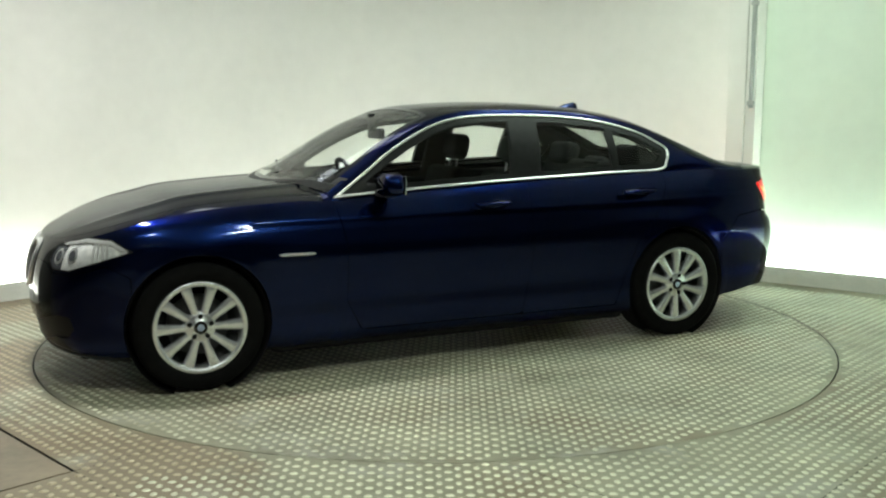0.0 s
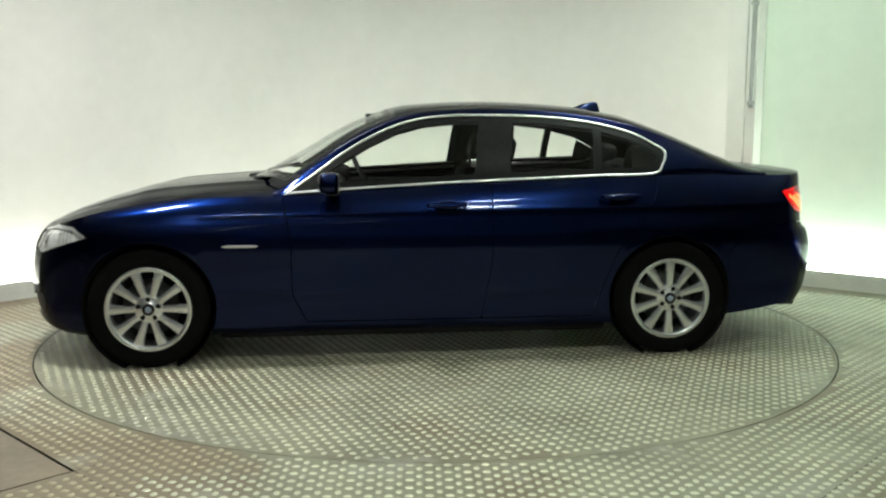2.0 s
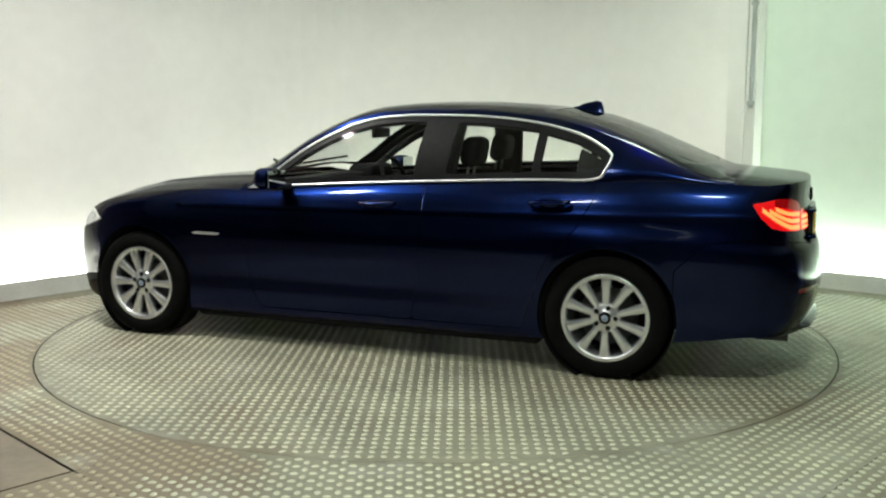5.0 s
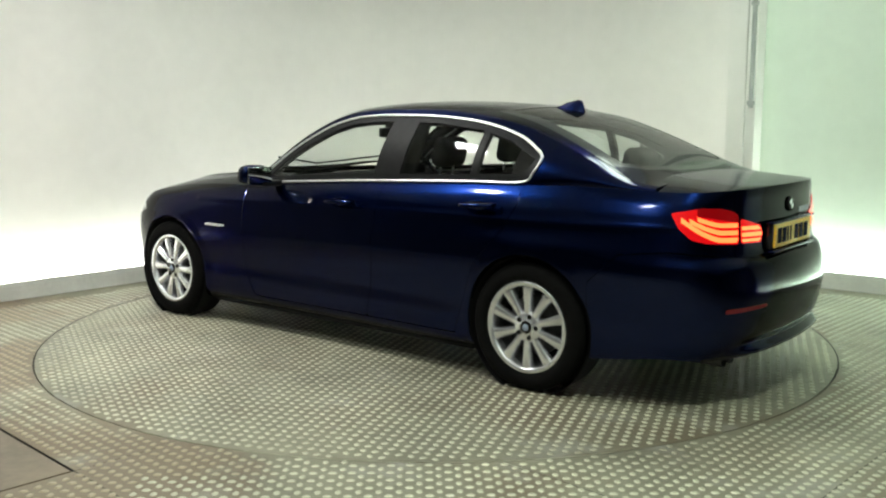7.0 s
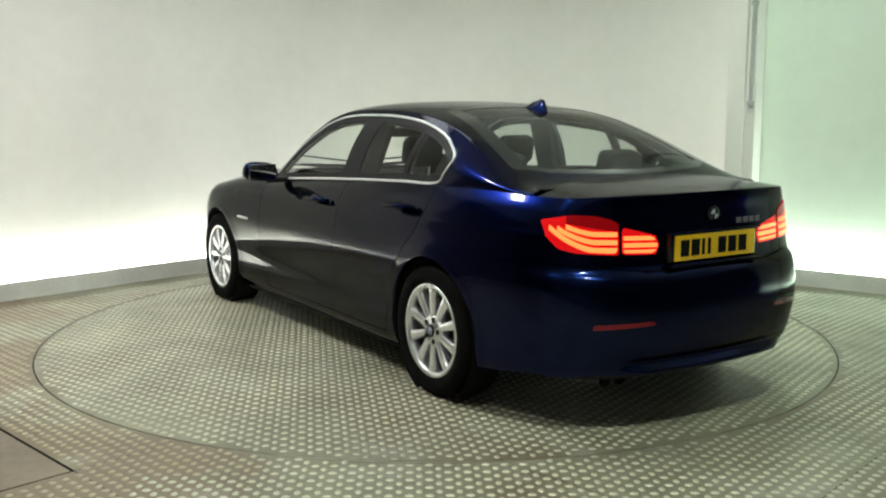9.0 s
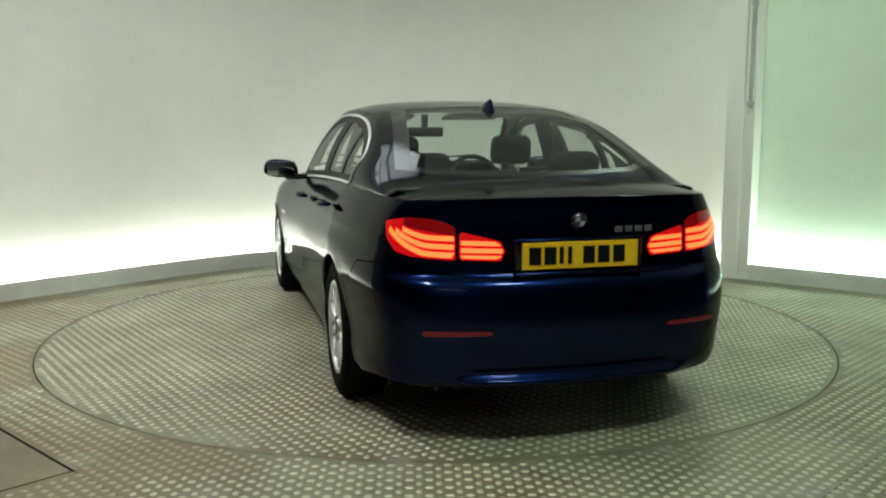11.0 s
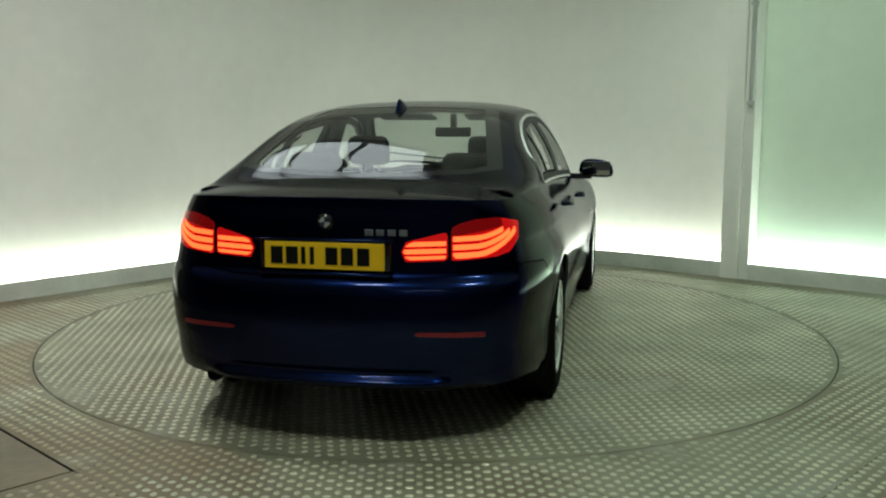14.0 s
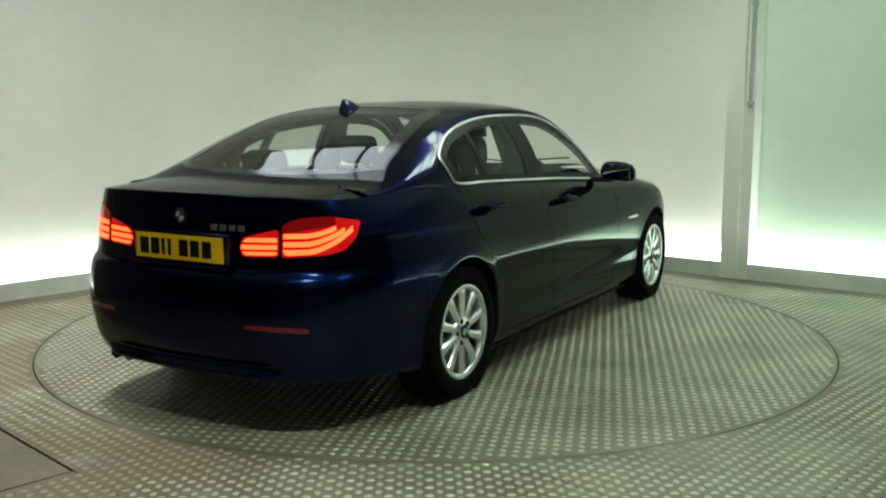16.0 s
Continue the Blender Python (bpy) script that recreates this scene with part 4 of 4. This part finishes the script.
def wheel(car, x, y, sgn, phase):
    """An alloy wheel: barrel and lip, ten spokes, hub, tyre and brake disc; sgn 1 faces left."""
    def lathe(profile, n=56):
        bm = bmesh.new()
        rows = []
        for i in range(n):
            a = 2 * math.pi * i / n
            rows.append([bm.verts.new((r * math.cos(a), sgn * d, r * math.sin(a))) for r, d in profile])
        for i in range(n):
            p, q = rows[i], rows[(i + 1) % n]
            for k in range(len(profile) - 1):
                bm.faces.new((p[k], p[k + 1], q[k + 1], q[k]) if sgn > 0 else (q[k], q[k + 1], p[k + 1], p[k]))
        bmesh.ops.recalc_face_normals(bm, faces=bm.faces)
        return bm
    # barrel and lip; d is measured outwards from the hub plane
    w = part("wheel", lathe([(.200, -.20), (.206, -.05), (.206, -.020), (.210, .002), (.216, .010), (.234, .014), (.238, .008), (.236, -.01)]), ALLOY, car, "silver ten-spoke alloy wheel")
    w.location = (x, y, .33)
    part("tyre", lathe([(.225, -.19), (.262, -.205), (.300, -.205), (.322, -.19), (.330, -.165), (.331, -.10), (.331, -.02), (.325, .004), (.305, .018), (.275, .022), (.250, .018), (.236, .006), (.232, -.01)]), RUBBER, w)
    part("brake_disc", lathe([(.02, -.075), (.155, -.075), (.157, -.085), (.157, -.10), (.02, -.10)], 40), DISCM, w)
    part("wheel_well", lathe([(.10, -.16), (.20, -.165), (.345, -.20), (.358, -.02), (.360, .0)], 40), UNDER, w)
    hub = part("hub", lathe([(.0, .006), (.036, .006), (.038, .003), (.068, .003), (.078, -.002), (.082, -.020), (.082, -.05)], 40), ALLOY, w)
    part("centre_cap", lathe([(.0, .0115), (.027, .011), (.033, .009), (.034, .005)], 24), GLOSS, hub)
    part("cap_field", lathe([(.0, .0135), (.015, .013), (.018, .011)], 16), BADGE_LIGHT, hub)
    for k in range(5):
        a = radians(phase + 18 + 72 * k) if sgn > 0 else radians(-phase - 18 - 72 * k)
        bm = bmesh.new()
        bmesh.ops.create_cone(bm, cap_ends=True, segments=12, radius1=.0125, radius2=.0125, depth=.013,
                              matrix=Matrix.Translation((.057 * math.cos(a), sgn * -.001, .057 * math.sin(a))) @ Matrix.Rotation(math.pi / 2, 4, "X"))
        part("bolt_hole", bm, UNDER, hub, smooth=False)
    for k in range(10):
        a = radians(phase + 36 * k)
        bm = bmesh.new()
        rows = []
        for r, half, d in ((.055, .0180, -.002), (.085, .0185, .001), (.13, .0210, .003), (.17, .0245, .004), (.200, .0280, .003), (.214, .0340, .001)):
            rows.append([bm.verts.new((r, sgn * (d + dd), hh)) for hh, dd in ((-half, -.034), (-half, -.010), (-half * .80, -.001), (-half * .30, .002), (half * .30, .002), (half * .80, -.001), (half, -.010), (half, -.034))])
        for p, q in zip(rows, rows[1:]):
            for j in range(8):
                bm.faces.new((p[j], p[(j + 1) % 8], q[(j + 1) % 8], q[j]))
        bmesh.ops.recalc_face_normals(bm, faces=bm.faces)
        bmesh.ops.rotate(bm, verts=bm.verts, cent=(0, 0, 0), matrix=Matrix.Rotation(-a, 3, "Y"))
        part("spoke", bm, ALLOY, w, smooth=False)
    return w


def blob(bm, x, y, z, sx, sy, sz, bevel=.04, tilt=0.0):
    """A rounded cushion block."""
    g = bmesh.ops.create_cube(bm, size=1.0)
    bmesh.ops.scale(bm, vec=(sx, sy, sz), verts=g["verts"])
    r = bmesh.ops.bevel(bm, geom=list({e for v in g["verts"] for e in v.link_edges}), offset=bevel, segments=4, affect="EDGES", profile=0.5)
    vs = list({v for f in r["faces"] for v in f.verts})
    bmesh.ops.rotate(bm, verts=vs, cent=(0, 0, 0), matrix=Matrix.Rotation(tilt, 3, "Y"))
    bmesh.ops.translate(bm, vec=(x, y, z), verts=vs)


def interior(car):
    # the passenger's seat stands a little further back
    for y, back in ((.37, .06), (-.37, 0.0)):
        bm = bmesh.new()
        blob(bm, -.02, y, .52, .52, .50, .16, .06, .06)
        s = part("front_seat", bm, SEATM, car, "black leather front seat")
        bm = bmesh.new()
        blob(bm, -.395 - back, y, .75, .15, .50, .60, .06, -.28)
        part("backrest", bm, SEATM, s)
        bm = bmesh.new()
        blob(bm, -.52 - back, y, 1.175, .11, .26, .18, .05, -.2)
        part("headrest", bm, SEATM, s)
        for dy in (-.06, .06):
            bm = bmesh.new()
            bmesh.ops.create_cone(bm, cap_ends=True, segments=8, radius1=.007, radius2=.007, depth=.12, matrix=Matrix.Translation((-.50 - back, y + dy, 1.08)) @ Matrix.Rotation(-.2, 4, "Y"))
            part("headrest_post", bm, CHROME, s)
    bm = bmesh.new()
    blob(bm, -1.02, 0, .52, .52, 1.30, .18, .06, .05)
    s = part("rear_bench", bm, SEATM, car, "black leather rear bench")
    bm = bmesh.new()
    blob(bm, -1.36, 0, .80, .16, 1.30, .58, .06, -.42)
    part("backrest", bm, SEATM, s)
    for y in (.40, 0, -.40):
        bm = bmesh.new()
        blob(bm, -1.425 if y else -1.44, y * 1.03, 1.11 if y else 1.06, .13 if y else .11, .27 if y else .22, .17 if y else .09, .045, -.25)
        part("headrest", bm, SEATM, s)
    bm = bmesh.new()
    blob(bm, -1.74, 0, 1.018, .56, 1.26, .04, .015)
    part("parcel_shelf", bm, SEATM, car)
    bm = bmesh.new()
    blob(bm, .66, 0, .86, .56, 1.42, .26, .08, .10)
    d = part("dashboard", bm, SEATM, car, "black soft dashboard")
    bm = bmesh.new()
    blob(bm, .46, -.37, 1.0, .20, .36, .10, .04)
    part("instrument_hood", bm, SEATM, d)
    # steering wheel on the right-hand side
    bm = bmesh.new()
    rows = []
    for i in range(40):
        a = 2 * math.pi * i / 40
        rows.append([bm.verts.new(((.0 + .016 * math.cos(b)), (.185 + .016 * math.sin(b)) * math.cos(a), (.185 + .016 * math.sin(b)) * math.sin(a))) for b in [2 * math.pi * k / 10 for k in range(10)]])
    for i in range(40):
        for k in range(10):
            bm.faces.new((rows[i][k], rows[i][(k + 1) % 10], rows[(i + 1) % 40][(k + 1) % 10], rows[(i + 1) % 40][k]))
    box(bm, -.02, .02, -.17, .17, -.03, .03, .01)
    box(bm, -.025, .015, -.07, .07, -.07, .06, .02)
    sw = part("steering_wheel", bm, SEATM, car, "black leather steering wheel")
    sw.matrix_local = pose(.26, -.37, .93, 0, 24, 0)
    bm = bmesh.new()
    blob(bm, .21, 0, 1.275, .03, .25, .065, .014)
    box(bm, .21, .26, -.02, .02, 1.29, 1.40, .006)
    part("rear_view_mirror", bm, BLACK, car)
    for y in (.30, -.30):
        bm = bmesh.new()
        blob(bm, .12, y, 1.378, .17, .38, .018, .008, .16)
        part("sun_visor", bm, LINING, car)
    for sgn in (1, -1):
        bm = bmesh.new()
        for x0, x1 in ((.70, -.42), (-.46, -1.38)):
            blob(bm, (x0 + x1) / 2, sgn * .725, .67 if x0 > 0 else .695, abs(x1 - x0), .06, .55 if x0 > 0 else .60, .02)
        part("door_lining", bm, SEATM, car)
        # inner part of the centre pillar and belt
        bm = bmesh.new()
        box(bm, -.56, -.38, -.02, .02, .98, 1.37, .01)
        for v in bm.verts:
            v.co.y = sgn * (v.co.y + .70 - (v.co.z - .98) * .34)
            v.co.x -= (v.co.z - .98) * .12
        part("pillar_trim", bm, LINING, car)
    bm = bmesh.new()
    box(bm, -1.12, 2.05, -.62, .62, .15, .30, .03)
    box(bm, -2.2, -1.10, -.62, .62, .235, .33, .03)
    box(bm, -1.115, 1.115, -.835, .835, .138, .30, .03)
    part("floor_pan", bm, UNDER, car)
    bm = bmesh.new()
    box(bm, .95, 2.05, -.60, .60, .30, .72, .05)
    part("bulkhead", bm, UNDER, car)
    bm = bmesh.new()
    box(bm, -2.35, -1.55, -.60, .60, .30, .95, .05)
    part("boot_box", bm, UNDER, car)


def trims(car):
    # door mirrors
    for sgn in (1, -1):
        bm = bmesh.new()
        bmesh.ops.create_uvsphere(bm, u_segments=32, v_segments=20, radius=1)
        for v in bm.verts:
            c = v.co
            k = 3.2
            r = (abs(c.x) ** k + abs(c.y) ** k + abs(c.z) ** k) ** (-1 / k)
            c *= r
            c.x = c.x * .075 if c.x > 0 else c.x * .035
            c.y, c.z = c.y * (.115 - .012 * c.z), c.z * .062 + .008 * c.y
        bmesh.ops.translate(bm, verts=bm.verts, vec=(.47, sgn * .968, 1.025))
        m = part("door_mirror", bm, PAINT, car, "dark blue door mirror")
        bm = bmesh.new()
        blob(bm, .47, sgn * .86, .968, .075, .16, .035, .012)
        part("mirror_arm", bm, BLACK, m)
        bm = bmesh.new()
        blob(bm, .432, sgn * .971, 1.025, .008, .185, .098, .003)
        part("mirror_glass", bm, MIRROR, m)
        # side vent with its turn lamp
        bm = bmesh.new()
        g = [bm.verts.new((px, sgn * (.914 + dy), pz)) for px, pz, dy in ((1.080, .675, .002), (1.05, .683, .004), (.890, .680, .003), (.878, .674, .004), (.90, .667, .004), (1.06, .667, .004))]
        lo = [bm.verts.new((v.co.x, v.co.y - sgn * .02, v.co.z)) for v in g]
        bm.faces.new(g)
        for k in range(6):
            bm.faces.new((g[k], lo[k], lo[(k + 1) % 6], g[(k + 1) % 6]))
        bmesh.ops.recalc_face_normals(bm, faces=bm.faces)
        part("side_vent", bm, CHROME, car, "chrome wing vent with turn lamp", smooth=False)
        # kidney grille
        bm = bmesh.new()
        shape = spline([(.04, .50), (.035, .60), (.045, .70), (.10, .735), (.20, .73), (.255, .70), (.262, .63), (.235, .54), (.17, .49), (.09, .48), (.04, .50)], 4)[:-1]
        front = lambda y, z: 2.271 - .18 * (y / .6) ** 2 * .5 - float(OFF_FRONT(z))
        o = [bm.verts.new((front(y, z) + .012, sgn * y, z)) for y, z in shape]
        i2 = [bm.verts.new((front(.15 + (y - .15) * .86, .61 + (z - .61) * .88) + .014, sgn * (.15 + (y - .15) * .86), .61 + (z - .61) * .88)) for y, z in shape]
        b2 = [bm.verts.new((v.co.x - .05, v.co.y, v.co.z)) for v in i2]
        o2 = [bm.verts.new((v.co.x - .05, v.co.y, v.co.z)) for v in o]
        n = len(o)
        for k in range(n):
            q = (k + 1) % n
            bm.faces.new((o[k], o[q], i2[q], i2[k]))
            bm.faces.new((i2[k], i2[q], b2[q], b2[k]))
            bm.faces.new((o[k], o2[k], o2[q], o[q]))
        bmesh.ops.recalc_face_normals(bm, faces=bm.faces)
        kid = part("kidney_grille", bm, CHROME, car, "chrome-framed black radiator grille")
        for r in range(9):
            y = .055 + .0235 * r
            bm = bmesh.new()
            verts = box(bm, 0, .04, sgn * y - .004, sgn * y + .004, .51, .715)
            for v in verts:
                v.co.x += front(abs(y), v.co.z) - .045
            part("grille_bar", bm, GLOSS, kid, smooth=False)
        # exhaust
        if sgn > 0:
            for y in (.47, .56):
                bm = bmesh.new()
                bmesh.ops.create_cone(bm, cap_ends=False, segments=24, radius1=.034, radius2=.034, depth=.16, matrix=Matrix.Translation((-2.31, y, .245)) @ Matrix.Rotation(math.pi / 2, 4, "Y"))
                bmesh.ops.create_cone(bm, cap_ends=True, segments=24, radius1=.029, radius2=.029, depth=.12, matrix=Matrix.Translation((-2.30, y, .245)) @ Matrix.Rotation(math.pi / 2, 4, "Y"))
                part("tail_pipe", bm, DISCM, car, "dull steel tail pipe")
    # number plate with plain bars for its marks
    bm = bmesh.new()
    box(bm, -2.498, -2.486, -.26, .26, .755, .868, .003)
    pl = part("number_plate", bm, PLATE, car, "yellow rear number plate with dark marks", smooth=False)
    widths = [(-.205, .052), (-.138, .052), (-.088, .018), (-.050, .018), (.035, .052), (.102, .052), (.172, .052)]
    for c, w in widths:
        bm = bmesh.new()
        box(bm, -2.5005, -2.497, -c - w / 2, -c + w / 2, .775, .848)
        part("mark_bar", bm, INK, pl, smooth=False)
    bm = bmesh.new()
    box(bm, -2.488, -2.44, -.285, .285, .745, .88, .01)
    part("plate_mount", bm, GLOSS, car)
    bm = bmesh.new()
    box(bm, -2.500, -2.44, -.30, .30, .872, .885, .005)
    part("boot_grip", bm, PAINT, car)
    bm = bmesh.new()
    box(bm, -2.506, -2.44, -.29, .29, .727, .745, .007)
    part("boot_lip", bm, PAINT, car)
    # roundel and letters
    bm = bmesh.new()
    bmesh.ops.create_cone(bm, cap_ends=True, segments=32, radius1=.038, radius2=.035, depth=.012, matrix=Matrix.Translation((-2.472, 0, .950)) @ Matrix.Rotation(-math.pi / 2, 4, "Y"))
    b = part("badge", bm, GLOSS, car, "round chrome and enamel badge")
    for k in range(4):
        bm = bmesh.new()
        fan = [(0.0, 0.0)] + [(.022 * math.cos(math.pi / 2 * (k + q / 6)), .022 * math.sin(math.pi / 2 * (k + q / 6))) for q in range(7)]
        top = [bm.verts.new((-2.4815, y, .950 + z)) for y, z in fan]
        low = [bm.verts.new((-2.474, y, .950 + z)) for y, z in fan]
        bm.faces.new(top)
        for q in range(8):
            bm.faces.new((top[q], low[q], low[(q + 1) % 8], top[(q + 1) % 8]))
        bmesh.ops.recalc_face_normals(bm, faces=bm.faces)
        part("badge_field", bm, (CHROME, BADGE)[k % 2], b, smooth=False)
    for k in range(4):
        bm = bmesh.new()
        ly = .185 + .048 * k
        lx = float(np.interp(ly, PLAN[::-1, 1][:40], PLAN[::-1, 0][:40])) + .083
        box(bm, lx - .004, lx + .02, -ly - .017, -ly + .017, .896, .922, .002)
        part("letter_bar", bm, LETTER, car, smooth=False)
    # roof aerial fin
    bm = bmesh.new()
    rows = []
    for x, h, w in ((-1.095, .004, .012), (-1.12, .012, .024), (-1.16, .036, .030), (-1.20, .050, .030), (-1.235, .064, .026), (-1.262, .062, .020), (-1.275, .03, .018), (-1.28, .0, .018)):
        zb = float(CENTRE(x)) - .008
        rows.append([bm.verts.new((x, dy * w, zb + hh * (h + .008))) for dy, hh in ((-1, 0), (-.75, .35), (-.28, .85), (0, 1), (.28, .85), (.75, .35), (1, 0))])
    for p, q in zip(rows, rows[1:]):
        for j in range(6):
            bm.faces.new((p[j], p[j + 1], q[j + 1], q[j]))
    bmesh.ops.recalc_face_normals(bm, faces=bm.faces)
    part("roof_aerial", bm, PAINT, car, "shark-fin roof aerial")
    # wipers
    for y0, y1 in ((.10, -.52), (.62, .06)):
        bm = bmesh.new()
        for k in range(2):
            box(bm, -.006, .006, 0, 1, 0, .012)
        for v in bm.verts:
            y = y0 + (y1 - y0) * v.co.y
            x = .90 - .30 * (y / .72) ** 2 - .02
            v.co = Vector((x + v.co.x, y, float(CENTRE(x)) - (float(CENTRE(x)) - float(RAIL_Z(x))) * .55 * (y / .75) ** 2 - .012 + v.co.z))
        part("wiper", bm, BLACK, car, smooth=False)


def build_car():
    car = new("saloon_car")
    tagged(car, "dark metallic blue four-door saloon on the turntable", "car")
    P = car_body(car)
    ye, ze = greenhouse(car, P)
    decks(car, ye, ze, P)
    for x, y, phase in ((1.484, .896, 0), (-1.484, .878, 18)):
        wheel(car, x, y, 1, phase)
        wheel(car, x, -y, -1, phase)
    interior(car)
    trims(car)
    return car


CAR = build_car()

OX, OY = 0.198, -0.025


def motions():
    rows_car, rows_disc = [], []
    for i in range(65):
        t = i * 0.25
        a = A0 + RATE * t
        c, s = math.cos(radians(a)), math.sin(radians(a))
        rows_car.append((t, pose(OX * c - OY * s, OX * s + OY * c, 0.0, 0, 0, a)))
        rows_disc.append((t, pose(0, 0, 0, 0, 0, a)))
    walk(CAR, rows_car)
    walk(DISC, rows_disc)


motions()
